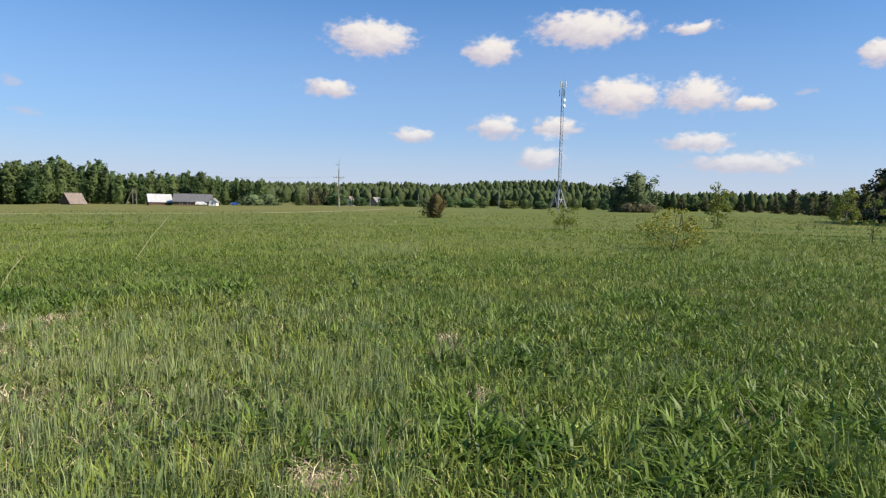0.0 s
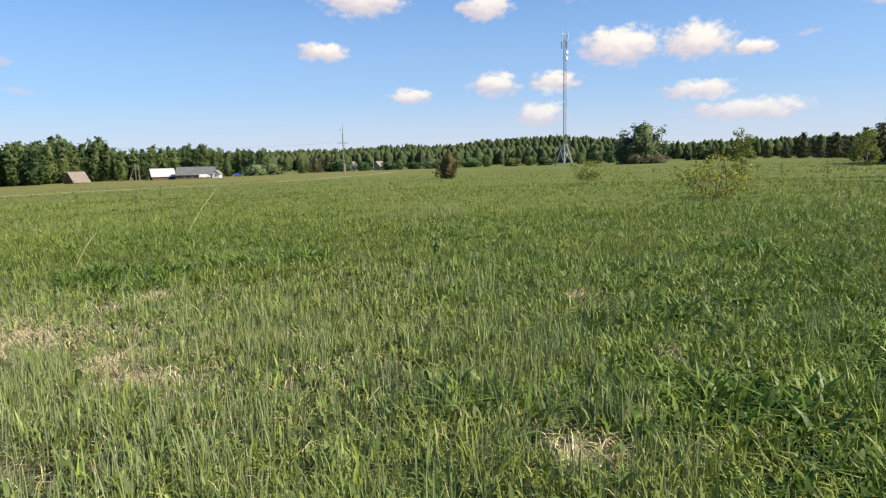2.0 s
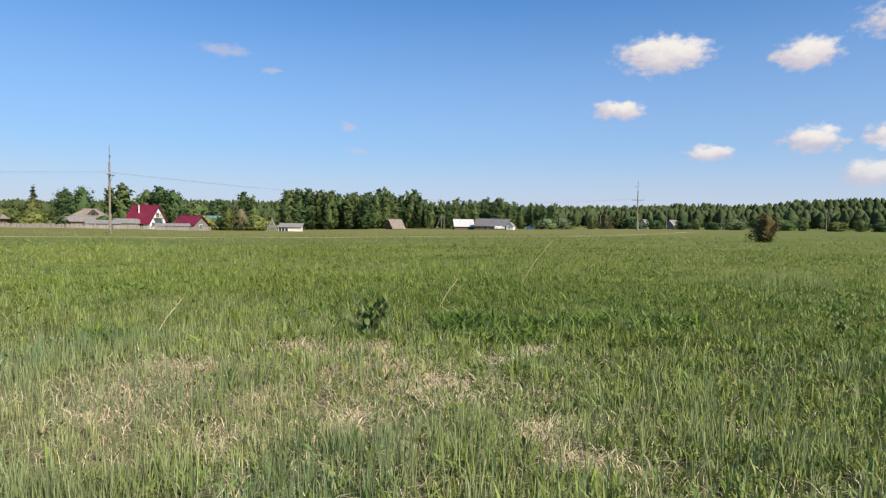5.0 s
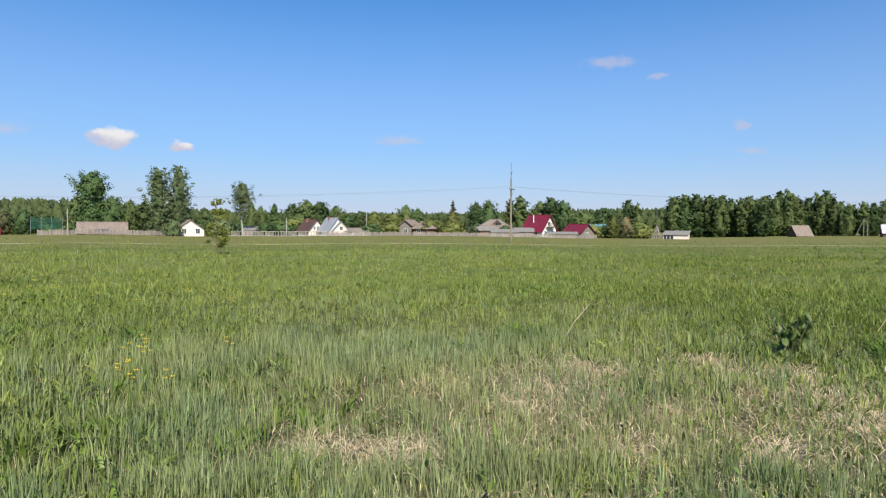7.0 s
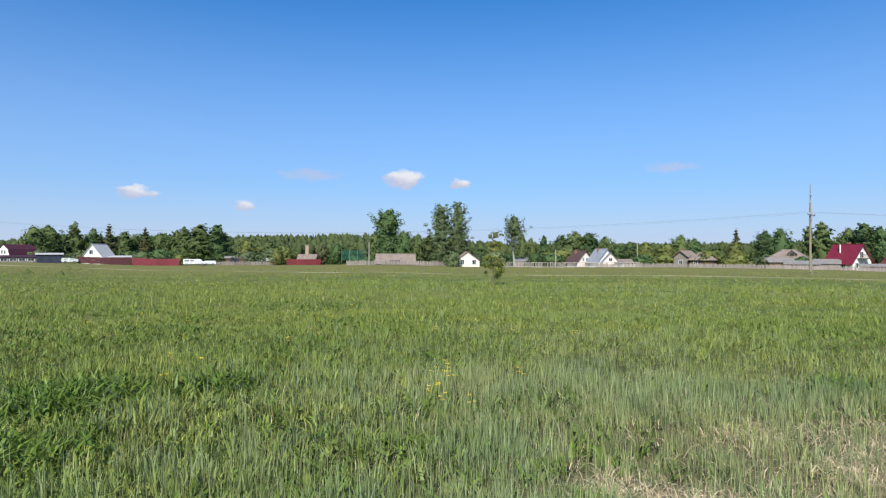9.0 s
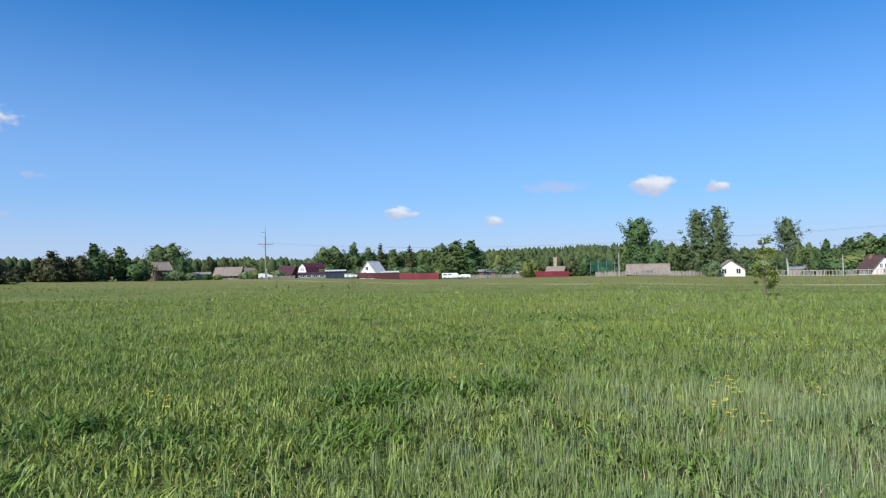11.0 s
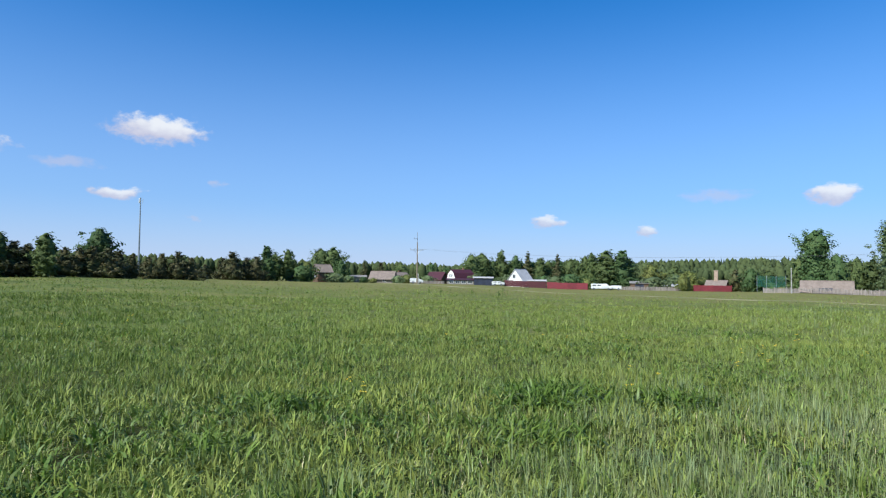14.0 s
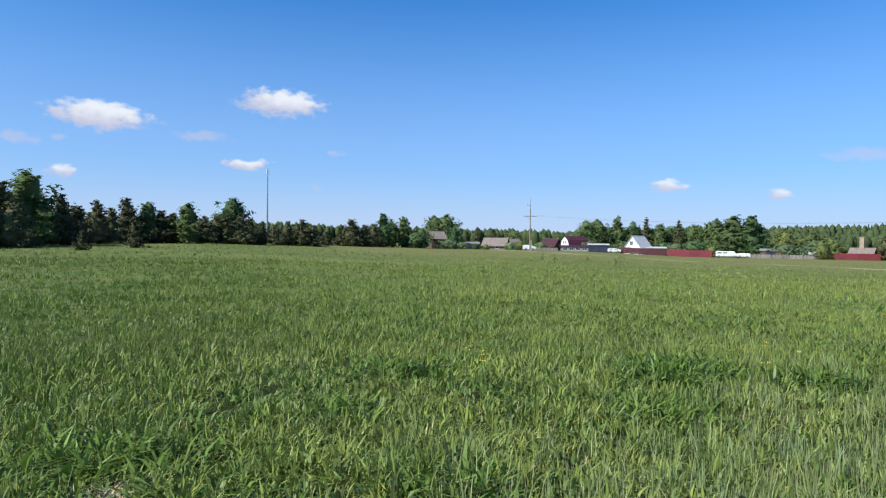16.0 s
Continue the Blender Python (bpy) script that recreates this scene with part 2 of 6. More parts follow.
LEAF_GOLD = material("yellowish_leaves", (0.337, 0.281, 0.0515), 0.55, 0.2, 2, 9, 0, (0.225, 0.234, 0.0468), through_light=0.35, island=0.35, gloss=0.3)
BARK = material("bark", (0.136, 0.104, 0.072), 0.9, 0.3, 4, 25, 0.6, stretch=(1, 1, 0.2))
BIRCH = material("birch_bark", (0.44, 0.424, 0.384), 0.8, 0.2, 3, 20, 0.3, (0.16, 0.144, 0.128), stretch=(1, 1, 2.5))
POLE = material("pole_wood", (0.272, 0.216, 0.152), 0.85, 0.2, 2, 30, 0.4, (0.192, 0.152, 0.112), stretch=(4, 4, 0.3))
GREY_POLE = material("grey_pole_wood", (0.288, 0.264, 0.232), 0.85, 0.2, 2, 30, 0.4, stretch=(4, 4, 0.3))
CONCRETE = material("concrete", (0.368, 0.352, 0.32), 0.9, 0.15, 3, 40, 0.3)
STEEL = material("galvanised_steel", (0.336, 0.352, 0.368), 0.5, 0.15, 2, 20, 0.1, metal=0.6)
WIRE = material("dull_aluminium_wire", (0.28, 0.28, 0.288), 0.6, 0.1, 2, 20, 0, metal=0.5)
PORCELAIN = material("insulator_glaze", (0.4, 0.36, 0.32), 0.25, 0.1, 5, 30, 0)
WHITE_WALL = material("white_plaster", (0.78, 0.77, 0.74), 0.8, 0.08, 1.2, 20, 0.2, (0.68, 0.66, 0.62))
CREAM_WALL = material("cream_plaster", (0.8, 0.66, 0.62), 0.8, 0.08, 1.2, 20, 0.2, (0.66, 0.57, 0.47))
LOG_WALL = material("weathered_logs", (0.24, 0.208, 0.176), 0.9, 0.3, 1.5, 14, 0.6, (0.16, 0.136, 0.112), stretch=(0.3, 0.3, 4))
BROWN_WALL = material("brown_boards", (0.16, 0.096, 0.06), 0.85, 0.25, 1.5, 18, 0.4, stretch=(4, 4, 0.4))
# The navy carport wall, and the painted shade inside openings.
DARK_WALL_AND_SHADE = material("dark_wall_and_opening_shade", (0.032, 0.0384, 0.064), 0.5, 0.2, 1.5, 10, 0.2)
SLATE = material("grey_slate_roof", (0.248, 0.228, 0.208), 0.9, 0.2, 1.2, 12, 0.4, (0.176, 0.16, 0.148))
PINK_SLATE = material("brown_slate_roof", (0.24, 0.188, 0.156), 0.9, 0.2, 1.2, 12, 0.4, (0.176, 0.136, 0.112))
DARK_SLATE = material("dark_slate_roof", (0.136, 0.132, 0.136), 0.85, 0.25, 1.2, 12, 0.4, (0.096, 0.092, 0.096))
TEAL_ROOF = material("teal_metal_roof", (0.104, 0.216, 0.24), 0.5, 0.15, 1.0, 10, 0.1, (0.08, 0.176, 0.2))
PALE_RAIL = material("pale_rail_wood", (0.368, 0.328, 0.296), 0.85, 0.2, 1.5, 18, 0.3, (0.336, 0.296, 0.264), rand=0.15, stretch=(4, 4, 0.4))
BLUE_ROOF = material("blue_grey_metal_roof", (0.264, 0.28, 0.32), 0.65, 0.15, 1.0, 10, 0.1, (0.208, 0.224, 0.256), gloss=0.3)
ZINC_ROOF = material("zinc_sheet_roof", (0.496, 0.48, 0.472), 0.65, 0.15, 1.0, 10, 0.1, (0.4, 0.384, 0.384), gloss=0.3)
RED_ROOF = material("raspberry_metal_roof", (0.176, 0.016, 0.032), 0.45, 0.2, 0.7, 10, 0.1, (0.128, 0.0136, 0.0272))
BROWN_ROOF = material("brown_metal_roof", (0.096, 0.052, 0.04), 0.6, 0.15, 1.0, 10, 0.1, (0.072, 0.04, 0.032))
WINE_ROOF = material("wine_metal_roof", (0.068, 0.016, 0.0224), 0.5, 0.15, 1.0, 10, 0.1, (0.052, 0.0144, 0.0192))
RED_FENCE = material("wine_red_sheet", (0.208, 0.028, 0.036), 0.5, 0.15, 1.0, 12, 0.1, (0.16, 0.024, 0.032), rand=0.12)
BROWN_FENCE = material("brown_red_sheet", (0.104, 0.024, 0.0272), 0.5, 0.15, 1.0, 12, 0.1, (0.08, 0.02, 0.024), rand=0.12)
GREY_BOARD = material("grey_fence_boards", (0.3, 0.25, 0.225), 0.9, 0.3, 1.5, 18, 0.4, (0.184, 0.16, 0.136), rand=0.15, stretch=(4, 4, 0.4))
GREEN_NET = material("green_mesh_fabric", (0.016, 0.128, 0.088), 0.8, 0.15, 1.0, 16, 0.3, sheer=0.5)
PALE_BRICK = material("pale_brick", (0.4, 0.288, 0.216), 0.9, 0.2, 3, 20, 0.4)
BRICK_RED = material("red_brick", (0.304, 0.152, 0.096), 0.9, 0.2, 3, 20, 0.4)
WHITE_PAINT = material("white_paint", (0.8, 0.8, 0.78), 0.4, 0.06, 1.0, 12, 0.05)
BLUE_PAINT = material("blue_paint", (0.024, 0.112, 0.4), 0.45, 0.1, 1.0, 12, 0.05)
RUBBER = material("rubber", (0.02, 0.02, 0.02), 0.8, 0.2, 5, 30, 0.2)
WINDOW_GLASS = material("window_glass", (0.03, 0.04, 0.05), 0.08, 0.1, 0.6, 4, 0)
FLOWER = material("yellow_petals", (0.72, 0.58, 0.06), 0.6, 0.1, 10, 40, 0, (0.7, 0.42, 0.02), through_light=0.2)
SAND = material("sandy_track", (0.31, 0.275, 0.15), 0.95, 0.2, 0.35, 6, 0.0, (0.22, 0.2, 0.08), patch=(0.129, 0.136, 0.0374), patch_scale=0.1)


# ---- the lie of the land ----
AZ = [-60, -37, -25, -12, 7, 20, 28, 36, 46, 52, 62, 72, 80, 87, 92, 106, 113, 119, 126, 136, 146, 154, 165, 300]
RISE = [1.2, 1.2, 0.75, -0.2, -0.85, -1.8, -2.1, -2.7, -2.6, -2.2, -1.9, -2.2, -2.0, -1.5, -1.9, -1.85, -0.8, -0.5, -0.35, 0.6, 2.0, 2.0, 2.0, 1.2]


# the wooded rise far off: azimuth and skyline height, degrees
SKYLINE = [(-70, 1.6), (-40, 1.2), (-31, 1.0), (-21, 1.05), (-19, 1.6), (-16.8, 2.0), (-11.9, 2.35), (-5.3, 2.1), (-2.8, 1.75), (2.3, 1.8), (7.3, 1.55), (13.2, 1.5), (23, 1.3), (43, 1.5),
           (60, 0.9), (75, 1.0), (88, 1.9), (92, 1.85), (100, 1.65), (106, 1.6), (115, 1.1), (125, 0.9), (140, 0.8), (150, 1.0), (190, 1.2), (290, 1.6)]


def ground_z(x, y):
    """The field's height: level round the path, then falling to the village and rising to the pines."""
    x, y = np.asarray(x, float), np.asarray(y, float)
    az = np.degrees(np.arctan2(-x, y))
    az = np.where(az < -60, az + 360, az)
    r = np.hypot(x, y)
    lump = 0.03 * np.sin(x * 0.9 + 0.4 * y) * np.sin(y * 0.7 - 0.3 * x) * np.clip(r / 4, 0, 1)
    low = np.interp(az, AZ, RISE) * np.clip((r - 10) / 190, 0, 1.4)
    u = np.clip((r - 430) / 190, 0, 1)
    crest = np.maximum(low, 1.6 + 620 * np.tan(np.radians(np.interp(az, [p[0] for p in SKYLINE], [p[1] for p in SKYLINE]))) - 12.5)
    return low + (crest - low) * u * u * (3 - 2 * u) + lump * (r < 60)


# dry, thinly grown spots: x, y, radius
DRY = [(-7.8, 5.6, 0.3), (-7.4, 5.55, 0.36), (-7.1, 7.0, 0.32), (-6.35, 7.2, 0.3), (-5.75, 6.6, 0.42), (-5.0, 6.05, 0.4), (-4.65, 8.1, 0.26), (-7.95, 4.05, 0.24), (-7.4, 4.75, 0.3), (-7.1, 4.2, 0.22), (-6.75, 2.6, 0.24),
       (-6.55, 2.9, 0.22), (-7.0, 2.3, 0.18), (-5.75, 4.1, 0.26), (-6.2, 5.1, 0.2), (-5.2, 4.9, 0.2), (-4.5, 4.5, 0.16), (-3.8, 5.2, 0.3), (-3.45, 4.85, 0.22), (-0.5, 3.55, 0.2), (0.54, 5.14, 0.14), (0.33, 6.6, 0.16), (0.35, 7.35, 0.14),
       (-4.25, -4.12, 0.18), (-5.9, -2.6, 0.12), (-4.9, 7.4, 0.18)]


def dryness(x, y):
    x, y = np.asarray(x, float), np.asarray(y, float)
    d = np.zeros_like(x)
    for cx, cy, r in DRY:
        d = np.maximum(d, np.exp(-(((x - cx) ** 2 + (y - cy) ** 2) / r**2)))
    wide = 0.45 * np.exp(-(((x + 6.2) ** 2 + (y - 4.8) ** 2) / 11.0))
    d = np.maximum(d, wide)
    rag = 0.5 + 0.3 * np.sin(x * 5.1 + 1.7 * np.sin(y * 3.3)) * np.sin(y * 4.3 + 1.3 * np.sin(x * 2.9)) + 0.3 * np.sin(x * 13.7 + 2.1 * np.sin(y * 9.1)) * np.sin(y * 12.1 + 1.9 * np.sin(x * 7.3))
    return np.clip(d * (0.55 + 0.75 * rag), 0, 1)


def ground_material():
    m = bpy.data.materials.new("meadow_soil")
    m.use_nodes = True
    n, l = m.node_tree.nodes, m.node_tree.links
    bs = n["Principled BSDF"]
    geo = n.new("ShaderNodeNewGeometry")

    def noise_node(scale, detail=4):
        t = n.new("ShaderNodeTexNoise")
        t.inputs["Scale"].default_value, t.inputs["Detail"].default_value = scale, detail
        l.new(geo.outputs["Position"], t.inputs["Vector"])
        return t.outputs["Fac"]

    def span(v, lo, hi, a=0.0, b=1.0):
        r = n.new("ShaderNodeMapRange")
        l.new(v, r.inputs[0])
        for i, val in enumerate((lo, hi, a, b)):
            r.inputs[i + 1].default_value = val
        return r.outputs[0]

    def mix(fac, a, b, kind="MIX"):
        x = n.new("ShaderNodeMix")
        x.data_type, x.blend_type = "RGBA", kind
        for i, v in ((0, fac), (6, a), (7, b)):
            if isinstance(v, (int, float, tuple)):
                x.inputs[i].default_value = v
            else:
                l.new(v, x.inputs[i])
        return x.outputs[2]

    green = mix(span(noise_node(0.06), 0.4, 0.62), (0.1463, 0.1661, 0.04306, 1), (0.1112, 0.1488, 0.03616, 1))
    green = mix(span(noise_node(0.22, 9), 0.42, 0.66), green, (0.1813, 0.169, 0.05594, 1))
    green = mix(span(noise_node(0.9), 0.45, 0.7), green, (0.1463, 0.145, 0.0517, 1))
    green = mix(span(noise_node(9), 0.35, 0.7), green, (0.06973, 0.08294, 0.02585, 1))
    green = mix(span(noise_node(0.35, 6), 0.55, 0.75), green, (0.1391, 0.1248, 0.04738, 1))
    green = mix(span(noise_node(1.6, 5), 0.5, 0.66), green, (0.05923, 0.0864, 0.02236, 1))
    green = mix(span(noise_node(3.1, 5), 0.52, 0.7), green, (0.1875, 0.1795, 0.06026, 1))
    green = mix(span(noise_node(0.022, 3), 0.45, 0.6), green, (0.08364, 0.1171, 0.03018, 1))
    green = mix(span(noise_node(0.075, 8), 0.52, 0.64), green, (0.1741, 0.1661, 0.0517, 1))
    green = mix(span(noise_node(0.13, 9), 0.52, 0.64), green, (0.06973, 0.1037, 0.02585, 1))
    green = mix(span(noise_node(0.5, 6), 0.35, 0.65), green, (0.1391, 0.1555, 0.04039, 1))
    verge = n.new("ShaderNodeAttribute")
    verge.attribute_name = "verge"
    rough = mix(span(noise_node(0.3, 7), 0.42, 0.6), (0.155, 0.151, 0.0504, 1), (0.198, 0.176, 0.0612, 1))
    green = mix(verge.outputs["Fac"], green, rough)
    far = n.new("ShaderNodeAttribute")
    far.attribute_name = "gap_shade_fade"
    # Near thatch is darkened to paint the shade in the gaps between blades.
    shaded_thatch = mix(span(noise_node(11), 0.35, 0.7), (0.0216, 0.0288, 0.0072, 1), (0.0504, 0.054, 0.0158, 1))
    green = mix(far.outputs["Fac"], shaded_thatch, green)
    bare = mix(span(noise_node(25), 0.35, 0.7), (0.259, 0.209, 0.122, 1), (0.432, 0.36, 0.23, 1))
    dry = n.new("ShaderNodeAttribute")
    dry.attribute_name = "dry"
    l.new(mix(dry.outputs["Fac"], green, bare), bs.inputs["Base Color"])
    bs.inputs["Roughness"].default_value = 0.95
    bs.inputs["Specular IOR Level"].default_value = 0.1
    b = n.new("ShaderNodeBump")
    b.inputs["Strength"].default_value, b.inputs["Distance"].default_value = 0.8, 0.06
    l.new(noise_node(14), b.inputs["Height"])
    l.new(b.outputs[0], bs.inputs["Normal"])
    return m


def mesh_from(name, verts, faces, mat, smooth=False):
    me = bpy.data.meshes.new(name)
    verts, faces = np.asarray(verts, np.float32), np.asarray(faces, np.int32)
    k = faces.shape[1]
    me.vertices.add(len(verts))
    me.vertices.foreach_set("co", verts.ravel())
    me.loops.add(faces.size)
    me.loops.foreach_set("vertex_index", faces.ravel())
    me.polygons.add(len(faces))
    me.polygons.foreach_set("loop_start", np.arange(0, faces.size, k, dtype=np.int32))
    me.update(calc_edges=True)
    me.validate()
    if smooth:
        me.shade_smooth()
    me.materials.append(mat)
    return me


def build_ground():
    rings, sectors, cx, cy = 190, 240, -1.4, 0.3
    radii = np.r_[0, np.geomspace(0.25, 4600, rings)]
    ang = np.linspace(0, 2 * np.pi, sectors, endpoint=False)
    rr, aa = np.meshgrid(radii, ang, indexing="ij")
    x, y = cx + rr * np.cos(aa), cy + rr * np.sin(aa)
    v = np.stack([x, y, ground_z(x, y)], -1).reshape(-1, 3)
    i, j = np.meshgrid(np.arange(rings), np.arange(sectors), indexing="ij")
    k = (j + 1) % sectors
    f = np.stack([i * sectors + j, (i + 1) * sectors + j, (i + 1) * sectors + k, i * sectors + k], -1).reshape(-1, 4)
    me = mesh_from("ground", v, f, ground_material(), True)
    att = me.attributes.new("dry", "FLOAT", "POINT")
    att.data.foreach_set("value", dryness(v[:, 0], v[:, 1]).astype(np.float32))
    # Painted gap shade is full close by and gone 20 m out.
    att = me.attributes.new("gap_shade_fade", "FLOAT", "POINT")
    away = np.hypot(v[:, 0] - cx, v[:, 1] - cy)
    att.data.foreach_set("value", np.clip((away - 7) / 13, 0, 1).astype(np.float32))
    att = me.attributes.new("verge", "FLOAT", "POINT")
    vaz, vr = np.degrees(np.arctan2(-v[:, 0], v[:, 1])), np.hypot(v[:, 0], v[:, 1])
    side = np.clip((vaz + 6) / 14, 0, 1) * np.clip((142 - vaz) / 10, 0, 1)
    reach = np.interp(vaz, [24, 60, 90, 134], [85, 52, 58, 70])
    att.data.foreach_set("value", (0.7 * side * np.clip((vr - reach) / 30, 0, 1) * (vr < 420)).astype(np.float32))
    tagged(new("ground", me), "wide level meadow soil with dry thin spots", "meadow", kind="structure")


build_ground()


# ---- building helpers ----
def bm_box(bm, x0, y0, z0, x1, y1, z1, m=None):
    vs = [bm.verts.new((x, y, z)) for z in (z0, z1) for x, y in ((x0, y0), (x1, y0), (x1, y1), (x0, y1))]
    for q in ((0, 3, 2, 1), (4, 5, 6, 7), (0, 1, 5, 4), (1, 2, 6, 5), (2, 3, 7, 6), (3, 0, 4, 7)):
        bm.faces.new([vs[k] for k in q])
    if m is not None:
        bmesh.ops.transform(bm, matrix=m, verts=vs)
    return vs


def bm_prism(bm, outline, axis, a, b):
    """A solid from an outline of (u, v): axis 'x' or 'y' runs from a to b, v is up."""
    put = (lambda u, v, w: (w, u, v)) if axis == "x" else (lambda u, v, w: (u, w, v))
    lo = [bm.verts.new(put(u, v, a)) for u, v in outline]
    hi = [bm.verts.new(put(u, v, b)) for u, v in outline]
    bm.faces.new(lo)
    bm.faces.new(hi[::-1])
    k = len(lo)
    for i in range(k):
        bm.faces.new((lo[i], hi[i], hi[(i + 1) % k], lo[(i + 1) % k]))
    bmesh.ops.recalc_face_normals(bm, faces=bm.faces)


def bm_rod(bm, a, b, ra, rb=None, sides=6):
    a, b, rb = Vector(a), Vector(b), ra if rb is None else rb
    turn = (b - a).to_track_quat("Z", "Y").to_matrix()
    rows = []
    for p, r in ((a, ra), (b, rb)):
        rows.append([bm.verts.new(p + turn @ Vector((r * math.cos(2 * math.pi * k / sides), r * math.sin(2 * math.pi * k / sides), 0))) for k in range(sides)])
    for k in range(sides):
        bm.faces.new((rows[0][k], rows[0][(k + 1) % sides], rows[1][(k + 1) % sides], rows[1][k]))
    bm.faces.new(rows[0][::-1])
    bm.faces.new(rows[1])


def mesh_of(bm, name, mat, bevel=0.0):
    if bevel:
        bmesh.ops.bevel(bm, geom=list(bm.edges), offset=bevel, segments=1, affect="EDGES", clamp_overlap=True)
    me = bpy.data.meshes.new(name)
    bm.to_mesh(me)
    bm.free()
    me.materials.append(mat)
    return me


def part(name, bm, mat, parent, label="", m=None, bevel=0.0):
    """Links a bmesh, or a mesh that is made already, as one object under a thing."""
    ob = new(name, bm if isinstance(bm, bpy.types.Mesh) else mesh_of(bm, name, mat, bevel))
    ob.parent = parent
    if m is not None:
        ob.matrix_basis = m
    if label:
        ob["label"] = label
    return ob


def thing(name, label, category, x, y, turn=0.0, group="", z=None, sink=0.0):
    ob = new(name)
    ob.empty_display_size = 0.3
    ob.matrix_basis = pose(x, y, (float(ground_z(x, y)) if z is None else z) - sink, 0, 0, turn)
    return tagged(ob, label, category, group)


EAST, WEST = (0.0, 0.0), (-2.7, 0.5)  # the two ends of the stretch that is walked


def spot(st, az, d):
    return st[0] - d * math.sin(radians(az)), st[1] + d * math.cos(radians(az))


# ---- trees ----
def leaf_cards(rng, centres, radii, count, size):
    """Small leaf sprays, each a bent pair of triangles, spread through round clumps."""
    centres, radii = np.asarray(centres, float), np.asarray(radii, float)
    pick = rng.choice(len(centres), count, p=radii**2 / (radii**2).sum())
    d = rng.normal(size=(count, 3))
    d /= np.linalg.norm(d, axis=1, keepdims=True)
    p = centres[pick] + d * (radii[pick] * rng.uniform(0.45, 1.05, count) ** 0.6)[:, None] * np.array([1, 1, 0.8])
    nrm = d + rng.normal(scale=0.6, size=(count, 3)) + np.array([0, 0, 0.35])
    nrm /= np.linalg.norm(nrm, axis=1, keepdims=True)
    u = np.cross(nrm, rng.normal(size=(count, 3)))
    u /= np.linalg.norm(u, axis=1, keepdims=True)
    w = np.cross(nrm, u)
    s = (size * rng.uniform(0.55, 1.35, count))[:, None]
    quad = np.stack([p - u * s * 0.6, p + w * s * 0.33 + nrm * s * 0.12, p + u * s * 0.6, p - w * s * 0.33 + nrm * s * 0.1], 1)
    idx = np.arange(count)[:, None] * 4
    return quad.reshape(-1, 3), np.concatenate([idx + [0, 1, 2], idx + [0, 2, 3]])


def clumps(rng, height, start, radius, shape, count, size):
    """Centres and radii of the clumps of a crown; shape gives its half width along its height from 0 to 1."""
    h = rng.uniform(0, 1, count)
    around = rng.uniform(0, 2 * np.pi, count)
    out = radius * np.array([shape(v) for v in h]) * rng.uniform(0.25, 0.95, count)
    c = np.stack([out * np.cos(around), out * np.sin(around), height * (start + (1 - start) * h * 0.97)], -1)
    return c, radius * size * rng.uniform(0.7, 1.25, count) * np.array([0.4 + 0.6 * shape(v) for v in h])


def branching(rng, height, start, radius, shape, count, tuft, rise, layers=0):
    """Boughs that climb the trunk in a spiral, or in whorls: their feet, their tips, and the leafy clumps along them."""
    i = np.arange(count)
    h = (i + rng.uniform(0, 1, count)) / count
    if layers:
        h = np.clip((np.floor(h * layers) + 0.5 + rng.normal(0, 0.13, count)) / layers, 0, 1)
    a = i * 2.39996 + rng.normal(0, 0.35, count)
    s = np.array([shape(v) for v in h])
    reach = radius * s * rng.uniform(0.55, 1.22, count)
    tip = np.stack([reach * np.cos(a), reach * np.sin(a), height * (start + (1 - start) * h * 0.96)], -1)
    foot = np.stack([0 * h, 0 * h, np.maximum(0.02 * height, tip[:, 2] - reach * rise - 0.03 * height)], -1)
    centres, radii = [], []
    for u in (0.4, 0.66, 0.86, 1.0):
        centres.append(foot + (tip - foot) * u + rng.normal(size=(count, 3)) * (0.1 * reach)[:, None])
        radii.append(radius * tuft * (0.4 + 0.6 * s) * (1.15 - 0.35 * u) * rng.uniform(0.7, 1.25, count))
    lead = np.linspace(start + 0.12, 0.975 if layers else 0.93, 8)
    centres.append(np.stack([rng.normal(0, 0.06 * radius, 8), rng.normal(0, 0.06 * radius, 8), height * lead], -1))
    radii.append(radius * tuft * np.linspace(1.7, 0.55, 8))
    return foot, tip, np.concatenate(centres), np.concatenate(radii)


def leafage(rng, c, r, height, count, size, squash=0.75):
    """Small three-cornered leaf sprays gathered in clumps, facing outwards and up."""
    pick = rng.choice(len(c), count, p=r**2 / (r**2).sum())
    d = rng.normal(size=(count, 3))
    d /= np.linalg.norm(d, axis=1, keepdims=True)
    p = c[pick] + d * (r[pick] * rng.uniform(0.1, 1.15, count) ** 0.7)[:, None] * np.array([1, 1, squash])
    out = p - np.array([0, 0, 0.45 * height])
    out /= np.linalg.norm(out, axis=1, keepdims=True) + 1e-6
    nrm = 0.5 * out + 0.5 * d + np.array([0, 0, 0.3]) + rng.normal(scale=0.27, size=d.shape)
    nrm /= np.linalg.norm(nrm, axis=1, keepdims=True)
    u = np.cross(nrm, rng.normal(size=nrm.shape))
    u /= np.linalg.norm(u, axis=1, keepdims=True)
    w = np.cross(nrm, u)
    s = (size * rng.uniform(0.45, 1.3, count))[:, None]
    tri = np.stack([p + u * s * 0.66, p - u * s * 0.36 + w * s * 0.46, p - u * s * 0.36 - w * s * 0.46], 1)
    return tri.reshape(-1, 3), np.arange(count * 3).reshape(-1, 3)


